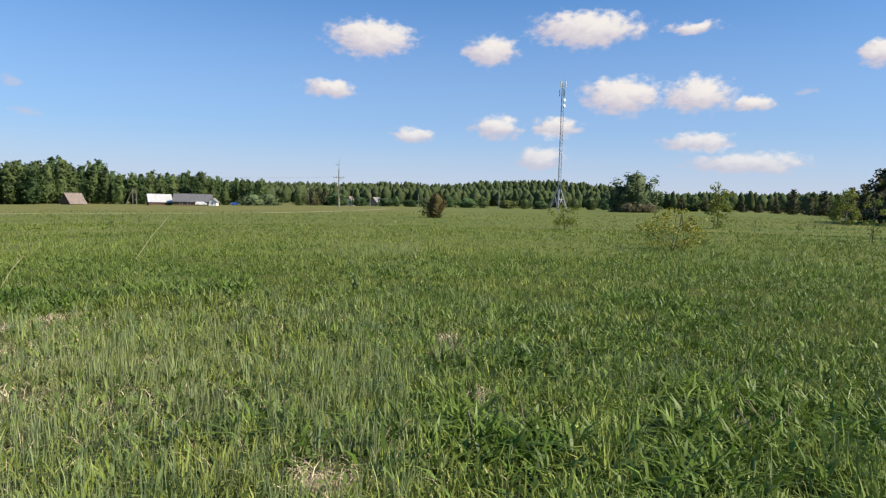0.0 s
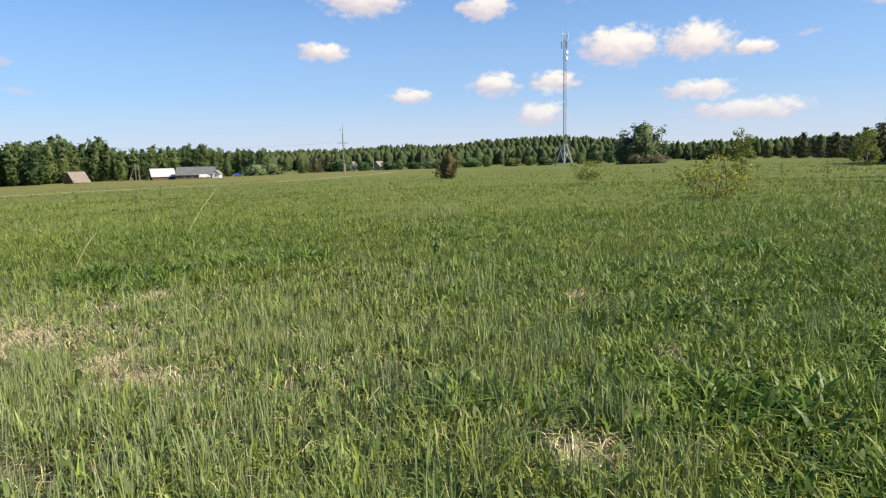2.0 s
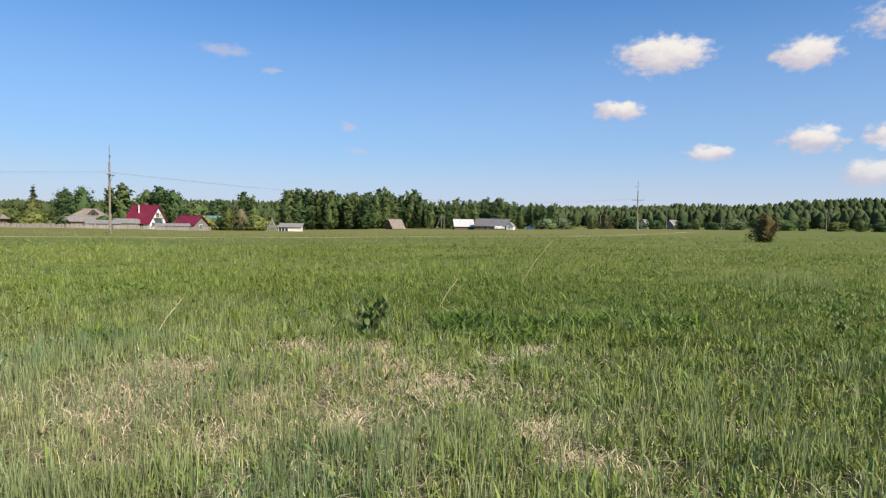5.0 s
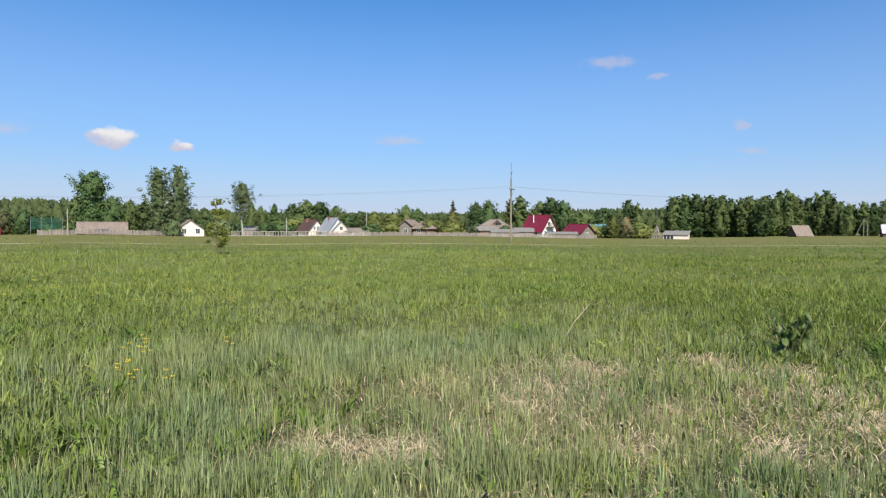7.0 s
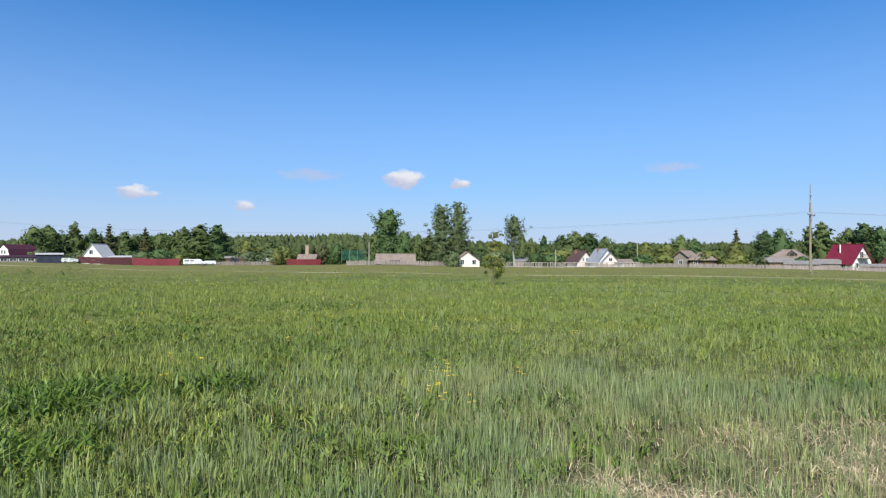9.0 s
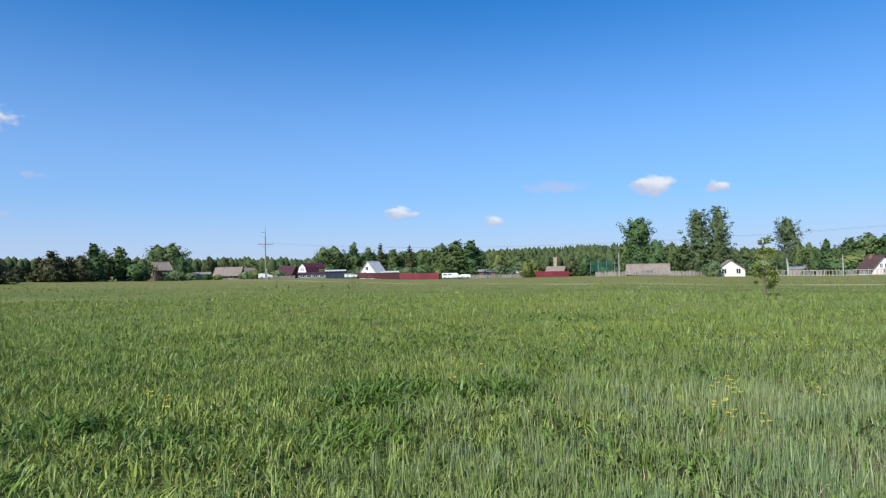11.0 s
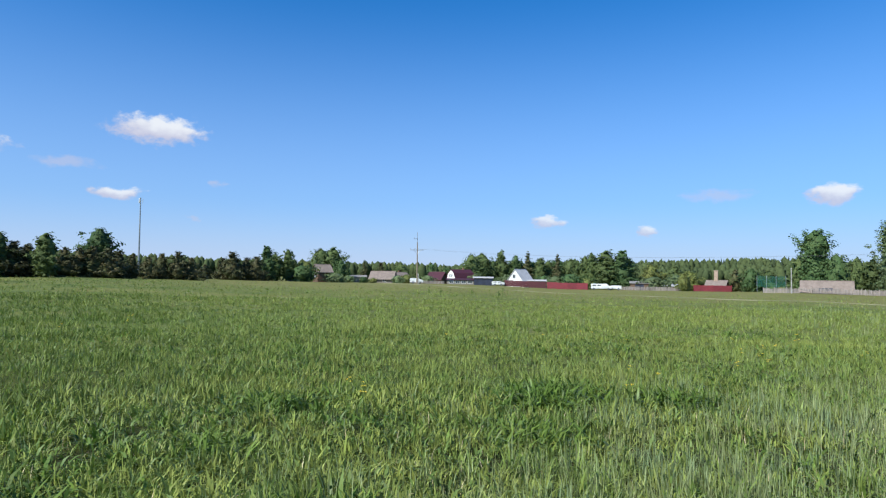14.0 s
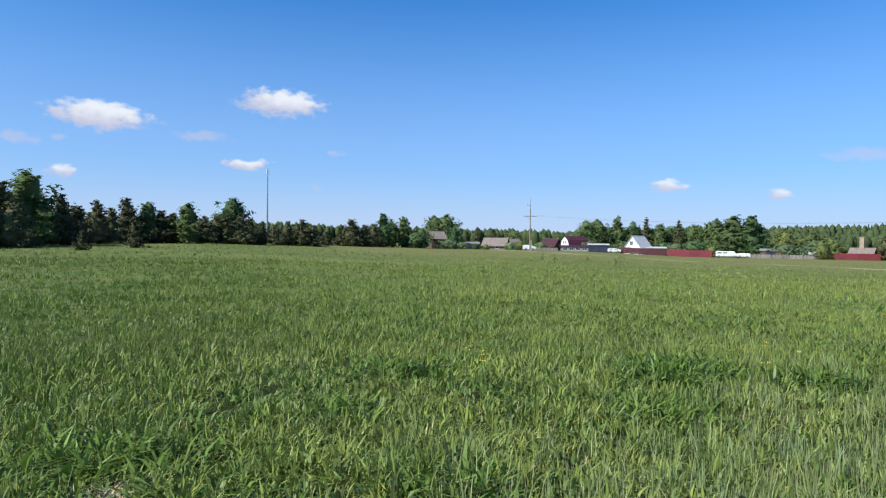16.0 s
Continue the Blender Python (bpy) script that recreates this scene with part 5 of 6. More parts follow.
def fence(name, label, st, az0, az1, d0, d1, height, mat, kind, group):
    """A fence as separate straight runs of one panel each between posts."""
    x0, y0 = spot(st, az0, d0)
    x1, y1 = spot(st, az1, d1)
    length = math.hypot(x1 - x0, y1 - y0)
    count = max(1, round(length / 2.5))
    step = length / count
    turn = math.degrees(math.atan2(y1 - y0, x1 - x0))
    f = thing(name, label, "fence", x0, y0, turn, group, z=0)
    rng = random.Random(int(az0 * 10))
    panels = []
    for v in range(3):
        bm = bmesh.new()
        if kind == "boards":
            u = 0.04
            while u < step - 0.05:
                hh = height * rng.uniform(0.82, 1.05)
                bm_box(bm, u, -0.012, 0.05, u + 0.11, 0.012, hh)
                u += rng.choice((0.13, 0.14, 0.15, 0.2))
        elif kind == "rails":
            for z in (0.12, 0.92):
                bm_box(bm, 0, -0.03, z * height, step, 0.03, z * height + 0.09)
            u = 0.2
            while u < step:
                bm_box(bm, u, -0.05, 0.05, u + 0.08, -0.03, height * rng.uniform(0.8, 1.05))
                u += rng.choice((0.16, 0.2, 0.24, 0.5))
        else:
            u, s = 0.0, 0.02
            while u < step - 0.06:
                bm_box(bm, u, -0.02 + s, 0.06, u + 0.12, -0.01 + s, height)
                u, s = u + 0.12, -s
        panels.append(mesh_of(bm, "panel", mat))
    bm = bmesh.new()
    bm_box(bm, -0.06, -0.05, -0.3, 0.06, 0.06, height * 1.08)
    post = mesh_of(bm, "post", mat if kind == "sheet" else GREY_POLE)
    for k in range(count + 1):
        s = k * step
        x, y = x0 + (x1 - x0) * s / length, y0 + (y1 - y0) * s / length
        z = float(ground_z(x, y))
        part("post", post, None, f, m=pose(s, 0.07, z, 0, rng.uniform(-1.5, 1.5), 0))
        if k < count:
            part("panel", panels[k % 3], None, f, m=pose(s, 0, z, 0, 0, 0))
    return f


GREYS = "grey garden fences"
fence("board_fence", "weathered grey board fence along the village edge", WEST, 67.8, 51.3, 148, 152, 0.95, GREY_BOARD, "boards", GREYS)
fence("board_fence", "weathered grey board fence along the village edge", WEST, 90.0, 78.6, 158, 150, 1.2, GREY_BOARD, "boards", GREYS)
fence("rail_fence", "open pale rail fence along the village edge", WEST, 76.2, 64.0, 146, 148, 1.2, PALE_RAIL, "rails", GREYS)
fence("board_fence", "weathered grey board fence in front of sheds", WEST, 51.0, 43.6, 152, 156, 0.9, GREY_BOARD, "boards", GREYS)
fence("sheet_fence", "dark brown-red corrugated sheet metal fence", WEST, 111.3, 107.6, 182, 181, 1.75, BROWN_FENCE, "sheet", "red fences")
fence("sheet_fence", "wine-red corrugated sheet metal fence", WEST, 107.5, 104.0, 181, 180, 1.85, RED_FENCE, "sheet", "red fences")
fence("sheet_fence", "wine-red corrugated sheet metal fence", WEST, 95.2, 92.3, 186, 188, 1.7, RED_FENCE, "sheet", "red fences")
fence("board_fence", "low grey board fence before the white veranda", WEST, 119.9, 116.8, 178, 178, 0.9, GREY_BOARD, "boards", GREYS)
fence("board_fence", "grey board fence beside parked trailers", WEST, 101.2, 96.0, 184, 186, 1.1, GREY_BOARD, "boards", GREYS)


def net_screen(x, y, turn):
    s = thing("net_screen", "green mesh screen on posts behind the fence", "screen", x, y, turn)
    for k in range(4):
        bm = bmesh.new()
        bm_rod(bm, (-3.0 + 2 * k, 0, -0.2), (-3.0 + 2 * k, 0, 4.0), 0.05)
        part("post", bm, STEEL, s)
    bm = bmesh.new()
    bmesh.ops.create_grid(bm, x_segments=24, y_segments=10, size=1)
    for q in bm.verts:
        q.co = Vector((q.co.x * 3.0, 0.06 * math.sin(q.co.x * 9), 2.6 + q.co.y * 1.25 + 0.1 * math.cos(q.co.x * 9.4)))
    bmesh.ops.solidify(bm, geom=list(bm.faces), thickness=0.02)
    part("fabric", bm, GREEN_NET, s)


net_screen(*at(WEST, 89.4, 166), 89.4)


def parked_van(name, label, x, y, turn, length=4.6, height=2.2, paint=WHITE_PAINT):
    v = thing(name, label, "vehicle", x, y, turn)
    L, H = length / 2, height
    bm = bmesh.new()
    bm_prism(bm, [(-L, 0.4), (L, 0.4), (L, 1.0), (L - 0.7, 1.15), (L - 1.3, H), (-L + 0.1, H), (-L, H - 0.2)], "y", -0.9, 0.9)
    part("body", bm, paint, v, bevel=0.05)
    for k in range(2):
        bm = bmesh.new()
        bm_box(bm, -L + 0.4 + k * 1.3, -0.93, 1.2, -L + 1.4 + k * 1.3, -0.88, H - 0.3)
        part("side_window", bm, WINDOW_GLASS, v)
    for wx in (-L + 0.8, L - 0.9):
        for wy in (-0.85, 0.85):
            bm = bmesh.new()
            bm_rod(bm, (wx, wy - 0.1, 0.32), (wx, wy + 0.1, 0.32), 0.32, sides=14)
            w = part("wheel", bm, RUBBER, v)
            bm = bmesh.new()
            bm_rod(bm, (wx, wy - 0.11, 0.32), (wx, wy + 0.11, 0.32), 0.18, sides=10)
            part("rim", bm, STEEL, w)
    return v


parked_van("parked_van", "white van parked by the grey fence", *at(WEST, 102.8, 180), 103, 5.6, 1.75)
parked_van("parked_car", "small white car parked behind the van", *at(WEST, 101.7, 181), 102 + 180, 3.8, 1.3)
parked_van("parked_car", "white car parked before the farmhouse", *at(EAST, 18.9, 250), 19, 4.0, 1.5)
# This blue car is made up; it takes a small tarp's place.
parked_van("parked_car", "car shape standing in for a small blue tarp beside the farm", *at(EAST, 16.2, 262), 16, 3.0, 1.3, BLUE_PAINT)
parked_van("parked_car", "pale car beside the power pole", *at(WEST, 119.3, 172), 119, 3.6, 1.5)
parked_van("parked_car", "white car under the steep-gabled house", *at(WEST, 111.9, 181), 112, 3.6, 1.35)


# ---- poles and masts ----
def power_pole(name, label, x, y, turn, height, cross=0.66, arm=1.8, mat=POLE, stub=True):
    p = thing(name, label, "power pole", x, y, turn)
    bm = bmesh.new()
    bm_rod(bm, (0, 0, 0.3 if stub else -0.4), (0, 0, height * 0.8), 0.17, 0.12, 9)
    part("shaft", bm, mat, p)
    bm = bmesh.new()
    bm_rod(bm, (0, 0, height * 0.8), (0, 0, height), 0.07, 0.05, 8)
    part("extension", bm, STEEL, p, "slim steel pole top")
    if stub:
        bm = bmesh.new()
        bm_box(bm, 0.16, -0.12, -0.4, 0.38, 0.12, 2.6)
        part("stub", bm, CONCRETE, p, "concrete stub clamped to the pole", bevel=0.02)
    z = height * cross
    bm = bmesh.new()
    bm_box(bm, -arm, -0.19, z - 0.07, arm, -0.1, z + 0.07)
    bm_rod(bm, (-arm * 0.6, -0.13, z - 0.05), (0, -0.13, z - 0.9), 0.03)
    bm_rod(bm, (arm * 0.6, -0.13, z - 0.05), (0, -0.13, z - 0.9), 0.03)
    part("crossarm", bm, STEEL if stub else mat, p)
    bm = bmesh.new()
    bm_box(bm, -0.75, -0.17, height * 0.87, 0.1, -0.09, height * 0.87 + 0.1)
    part("upper_arm", bm, STEEL, p)
    for ix, iz in ((-arm, z), (-arm * 0.45, z), (arm, z), (-0.72, height * 0.87)):
        bm = bmesh.new()
        bm_rod(bm, (ix, -0.13, iz), (ix, -0.13, iz + 0.16), 0.03)
        bm_rod(bm, (ix, -0.13, iz + 0.14), (ix, -0.13, iz + 0.34), 0.09, 0.05, 8)
        part("insulator", bm, PORCELAIN, p)
    return p


x, y = at(EAST, 7.35, 160)
pole_0 = power_pole("power_pole", "tall wooden power pole with a short crossarm", x, y, 7, top(160, 3.6, x, y), 0.62, 1.3)
x, y = at(WEST, 51.15, 97)
pole_1 = power_pole("power_pole", "tall wooden power pole with a crossarm seen endwise", x, y, 52 + 75, top(97, 5.43, x, y), 0.66, 1.7)
x, y = at(WEST, 119.3, 150)
pole_2 = power_pole("power_pole", "tall wooden power pole beside the gambrel house", x, y, 118, top(150, 3.99, x, y), 0.66, 1.6)
HEIGHTS = [top(160, 3.6, *pole_0.location[:2]), top(97, 5.43, *pole_1.location[:2]), top(150, 3.99, *pole_2.location[:2])]


def cables(poles):
    """Bare conductors that sag from insulator to insulator along the line of poles."""
    for (p, ph), (q, qh) in zip(poles, poles[1:]):
        a0, b0 = p.matrix_basis, q.matrix_basis
        for arm in (-1, -0.45, 1):
            ends = []
            for m, (height, cross, half) in ((a0, ph), (b0, qh)):
                local = Vector((arm * half, -0.13, height * cross + 0.34))
                ends.append(m @ local)
            bm = bmesh.new()
            span, last = ends[1] - ends[0], None
            for k in range(25):
                u = k / 24
                at_u = ends[0] + span * u - Vector((0, 0, 0.019 * span.length * 4 * u * (1 - u)))
                ring = [bm.verts.new(at_u + Vector((0.006 * math.cos(j * 2.094), 0.006 * math.sin(j * 2.094) * 0.5, 0.006 * math.sin(j * 2.094)))) for j in range(3)]
                if last:
                    for j in range(3):
                        bm.faces.new((last[j], last[(j + 1) % 3], ring[(j + 1) % 3], ring[j]))
                last = ring
            tagged(new("power_cable", mesh_of(bm, "power_cable", WIRE)), "thin sagging power cable between wooden poles", "cable", "power cables")


def plain_pole(name, label, x, y, h, strut=0.0, mat=GREY_POLE):
    p = thing(name, label, "pole", x, y)
    bm = bmesh.new()
    bm_rod(bm, (0, 0, -0.3), (0, 0, h), 0.14, 0.1, 8)
    part("shaft", bm, mat, p)
    bm = bmesh.new()
    bm_rod(bm, (0.13, 0, h - 0.3), (0.33, 0, h - 0.3), 0.03)
    bm_rod(bm, (-0.33, 0, h - 0.6), (-0.13, 0, h - 0.6), 0.03)
    part("hook", bm, STEEL, p)
    if strut:
        bm = bmesh.new()
        bm_rod(bm, (-strut, 0, -0.2), (-0.1, 0, h - 0.5), 0.12, 0.1, 8)
        part("strut", bm, mat, p)


cables([(pole_0, (HEIGHTS[0], 0.62, 1.3)), (pole_1, (HEIGHTS[1], 0.66, 1.7)), (pole_2, (HEIGHTS[2], 0.66, 1.6))])

for az, el, d, strut in ((24.1, 0.46, 280, 2.8), (23.85, 0.47, 285, 0), (12.93, 0.83, 280, 0), (4.55, 0.98, 280, 0), (-7.08, 1.35, 235, 0), (10.0, 0.6, 300, 0), (0.2, 0.7, 300, 0)):
    x, y = at(EAST, az, d)
    plain_pole("utility_pole", "weathered grey wooden utility pole", x, y, top(d, el, x, y), strut)
for az, el, d in ((88.0, 0.98, 150), (71.2, 0.4, 150), (64.2, 0.9, 175)):
    x, y = at(WEST, az, d)
    plain_pole("utility_pole", "pale utility pole in the village", x, y, top(d, el, x, y), 0, CONCRETE)


def lattice_mast(x, y, height):
    t = thing("lattice_mast", "grey steel lattice telecom mast on splayed legs", "telecom mast", x, y, 30)
    for k in range(4):
        a = radians(45 + 90 * k)
        c, s = math.cos(a), math.sin(a)
        bm = bmesh.new()
        bm_rod(bm, (3.0 * c, 3.0 * s, -0.3), (0.6 * c, 0.6 * s, 6.8), 0.22)
        bm_rod(bm, (3.0 * c, 3.0 * s, 0.2), (1.1 * math.cos(a + 1.57), 1.1 * math.sin(a + 1.57), 4.6), 0.07)
        bm_rod(bm, (3.0 * c, 3.0 * s, 0.2), (1.1 * math.cos(a - 1.57), 1.1 * math.sin(a - 1.57), 4.6), 0.07)
        bm_rod(bm, (1.7 * c, 1.7 * s, 3.6), (1.7 * math.cos(a + 1.57), 1.7 * math.sin(a + 1.57), 3.6), 0.07)
        part("leg", bm, STEEL, t)
    bm = bmesh.new()
    pts = [Vector((0.5 * math.cos(radians(90 + 120 * k)), 0.5 * math.sin(radians(90 + 120 * k)), 0)) for k in range(3)]
    for k in range(3):
        bm_rod(bm, pts[k] + Vector((0, 0, 5.5)), pts[k] + Vector((0, 0, height - 1)), 0.075, 0.06, 5)
        z = 6.0
        while z < height - 2:
            bm_rod(bm, pts[k] + Vector((0, 0, z)), pts[(k + 1) % 3] + Vector((0, 0, z + 0.6)), 0.03, 0.03, 4)
            bm_rod(bm, pts[(k + 1) % 3] + Vector((0, 0, z + 0.6)), pts[k] + Vector((0, 0, z + 1.2)), 0.03, 0.03, 4)
            z += 1.2
    part("lattice", bm, STEEL, t)
    for k in range(6):
        a = radians(60 * k)
        z = height - (2.6 if k % 2 else 5.2)
        bm = bmesh.new()
        bm_rod(bm, (0.4 * math.cos(a), 0.4 * math.sin(a), z + 0.9), (0.9 * math.cos(a), 0.9 * math.sin(a), z + 0.9), 0.04)
        bm_box(bm, -0.14, -0.08, 0, 0.14, 0.08, 2.1, pose(1.0 * math.cos(a), 1.0 * math.sin(a), z, 0, 0, 60 * k + 90))
        part("antenna", bm, WHITE_PAINT if k % 2 else STEEL, t, "panel antenna")
    for z in (height - 6.4, height - 8.2):
        bm = bmesh.new()
        bm_rod(bm, (0.5, -0.2, z), (0.5, -0.55, z), 0.55, 0.5, 12)
        part("dish", bm, WHITE_PAINT, t, "small round dish antenna")
    bm = bmesh.new()
    bm_rod(bm, (0, 0, height - 1), (0, 0, height + 0.6), 0.04)
    part("rod", bm, STEEL, t)


x, y = at(EAST, -12.37, 206)
lattice_mast(x, y, top(206, 10.9, x, y))


def guyed_mast(x, y, height):
    t = thing("slim_mast", "slim grey telecom mast behind the pines", "telecom mast", x, y)
    bm = bmesh.new()
    bm_rod(bm, (0, 0, -0.3), (0, 0, height), 0.42, 0.2, 10)
    part("shaft", bm, STEEL, t)
    for k in range(3):
        a = radians(120 * k + 20)
        bm = bmesh.new()
        bm_box(bm, -0.15, -0.1, 0, 0.15, 0.1, 2.0, pose(0.9 * math.cos(a), 0.9 * math.sin(a), height - 2.4, 0, 0, 120 * k + 110))
        bm_rod(bm, (0, 0, height - 1.4), (0.9 * math.cos(a), 0.9 * math.sin(a), height - 1.4), 0.04)
        part("antenna", bm, WHITE_PAINT, t)


x, y = at(WEST, 142.6, 300)
guyed_mast(x, y, top(300, 6.2, x, y))


# ---- the track along the village ----
TRACK = [(-148, -92), (-128, -64), (-110, -50), (-104, -30), (-91, -12), (-79, -1), (-73, 8), (-69, 16), (-67, 26), (-61, 36), (-57, 46), (-54, 58), (-49, 69), (-36, 80), (-21.5, 92), (-16.5, 106), (-13, 125), (-11, 145), (-9, 180)]


def track():
    line = TRACK
    pts = []
    for k in range(len(line) - 1):
        for s in range(6):
            u = s / 6
            pts.append(Vector((line[k][0] * (1 - u) + line[k + 1][0] * u, line[k][1] * (1 - u) + line[k + 1][1] * u)))
    for _ in range(6):
        pts = [pts[0]] + [(pts[i - 1] + pts[i] * 2 + pts[i + 1]) / 4 for i in range(1, len(pts) - 1)] + [pts[-1]]
    rng = random.Random(3)
    vs, fs = [], []
    for i, p in enumerate(pts):
        d = (pts[min(i + 1, len(pts) - 1)] - pts[max(i - 1, 0)]).normalized()
        side = Vector((-d.y, d.x))
        for u, lift in ((-1.6, -0.12), (-1, 0.02), (-0.35, 0.04), (0.35, 0.04), (1, 0.02), (1.6, -0.12)):
            q = p + side * u * (1.2 + rng.uniform(-0.35, 0.35))
            vs.append((q.x, q.y, float(ground_z(q.x, q.y)) + lift))
        if i:
            b = 6 * i
            fs += [(b - 6 + k, b + k, b + k + 1, b - 5 + k) for k in range(5)]
    ob = new("road", mesh_from("dirt_track", vs, fs, SAND, True))
    tagged(ob, "narrow sandy dirt track between meadow and village", "track", kind="structure")


track()


# ---- the meadow ----
grass_rng = np.random.default_rng(21)
MID = (-1.4, 0.3)


def scatter(count, r0, r1, power, a0=-46, a1=170):
    """Places in a fan between two headings, thinning outwards."""
    u = grass_rng.uniform(0, 1, count)
    k = 2 - power
    r = (r0**k + u * (r1**k - r0**k)) ** (1 / k)
    a = np.radians(grass_rng.uniform(a0, a1, count))
    return MID[0] - r * np.sin(a), MID[1] + r * np.cos(a), r


def value_noise(x, y, scale, seed):
    g = np.random.default_rng(seed).uniform(0, 1, (64, 64))
    u, v = x * scale + 100.3, y * scale + 100.7
    i, j = np.floor(u).astype(int), np.floor(v).astype(int)
    fu, fv = u - i, v - j
    fu, fv = fu * fu * (3 - 2 * fu), fv * fv * (3 - 2 * fv)
    q = lambda a, b: g[a % 64, b % 64]  # noqa: E731
    return (q(i, j) * (1 - fu) + q(i + 1, j) * fu) * (1 - fv) + (q(i, j + 1) * (1 - fu) + q(i + 1, j + 1) * fu) * fv


def blades(name, x, y, height, width, bend, mat, label, z=None, category="grass", phi=None, fine=1):
    """One mesh of grass blades, each bent to a tip; fine: 0 straight, 1 with a bend."""
    c = len(x)
    z = ground_z(x, y) - 0.01 if z is None else z
    phi = grass_rng.uniform(0, 2 * np.pi, c) if phi is None else phi
    face = phi + grass_rng.normal(scale=0.7, size=c)
    lx, ly = np.cos(phi), np.sin(phi)
    wx, wy = -np.sin(face) * width / 2, np.cos(face) * width / 2
    steps, wide = (((0.0,), (1.0,)), ((0.0, 0.55), (0.75, 1.0)))[fine]
    k = 2 * len(steps) + 1
    v = np.empty((c, k, 3))
    drop = np.clip(bend, 0, 1)
    for i, s in enumerate(steps + (1.0,)):
        out = height * bend * s**1.7
        px, py, pz = x + lx * out, y + ly * out, z + height * s * (1 - 0.62 * drop**1.5 * s)
        if s < 1:
            v[:, 2 * i] = np.stack([px - wx * wide[i], py - wy * wide[i], pz], -1)
            v[:, 2 * i + 1] = np.stack([px + wx * wide[i], py + wy * wide[i], pz], -1)
        else:
            v[:, k - 1] = np.stack([px, py, pz], -1)
    idx = np.arange(c)[:, None] * k
    f = []
    for i in range(len(steps) - 1):
        f += [idx + [2 * i, 2 * i + 1, 2 * i + 3], idx + [2 * i, 2 * i + 3, 2 * i + 2]]
    f.append(idx + [k - 3, k - 2, k - 1])
    return tagged(new(name, mesh_from(name, v.reshape(-1, 3), np.concatenate(f), mat)), label, category, kind="stuff")


def rye_share(x, y):
    """Where tall blue-green rye stands rather than mixed meadow grass."""
    a = np.exp(-(((x + 8.4) ** 2) / 30 + ((y - 2.9) ** 2) / np.where(y < 2.9, 9, 16)))
    north = np.clip((y + 3) / 4, 0.0, 1)
    return np.clip(0.02 + 1.05 * a + north * (0.05 + 0.5 * (value_noise(x, y, 0.22, 4) - 0.5) + 0.4 * (value_noise(x, y, 0.9, 41) - 0.5)) - 0.25 * (x > 0), 0.02, 0.95)


def lush_share(x, y):
    """Where the grass is a darker, juicier green: towards the birches, the pines and the east."""
    az = np.degrees(np.arctan2(-x, y))
    r = np.hypot(x - MID[0], y - MID[1])
    deep = np.interp(az, [-60, -30, -14, -4, 6, 16, 38, 52, 125, 140, 170], [0.22, 0.22, 0.08, 0.0, 0.1, 0.5, 0.5, 0.0, 0.0, 0.6, 0.75])
    return deep * np.clip((r - 3) / 7, 0, 1) * (0.35 + 1.3 * value_noise(x, y, 0.18, 51))


def off_track(x, y):
    """How far from the middle of the dirt track."""
    d = np.full_like(x, 1e9)
    for (ax, ay), (bx, by) in zip(TRACK, TRACK[1:]):
        u = np.clip(((x - ax) * (bx - ax) + (y - ay) * (by - ay)) / ((bx - ax) ** 2 + (by - ay) ** 2), 0, 1)
        d = np.minimum(d, np.hypot(x - ax - u * (bx - ax), y - ay - u * (by - ay)))
    return d


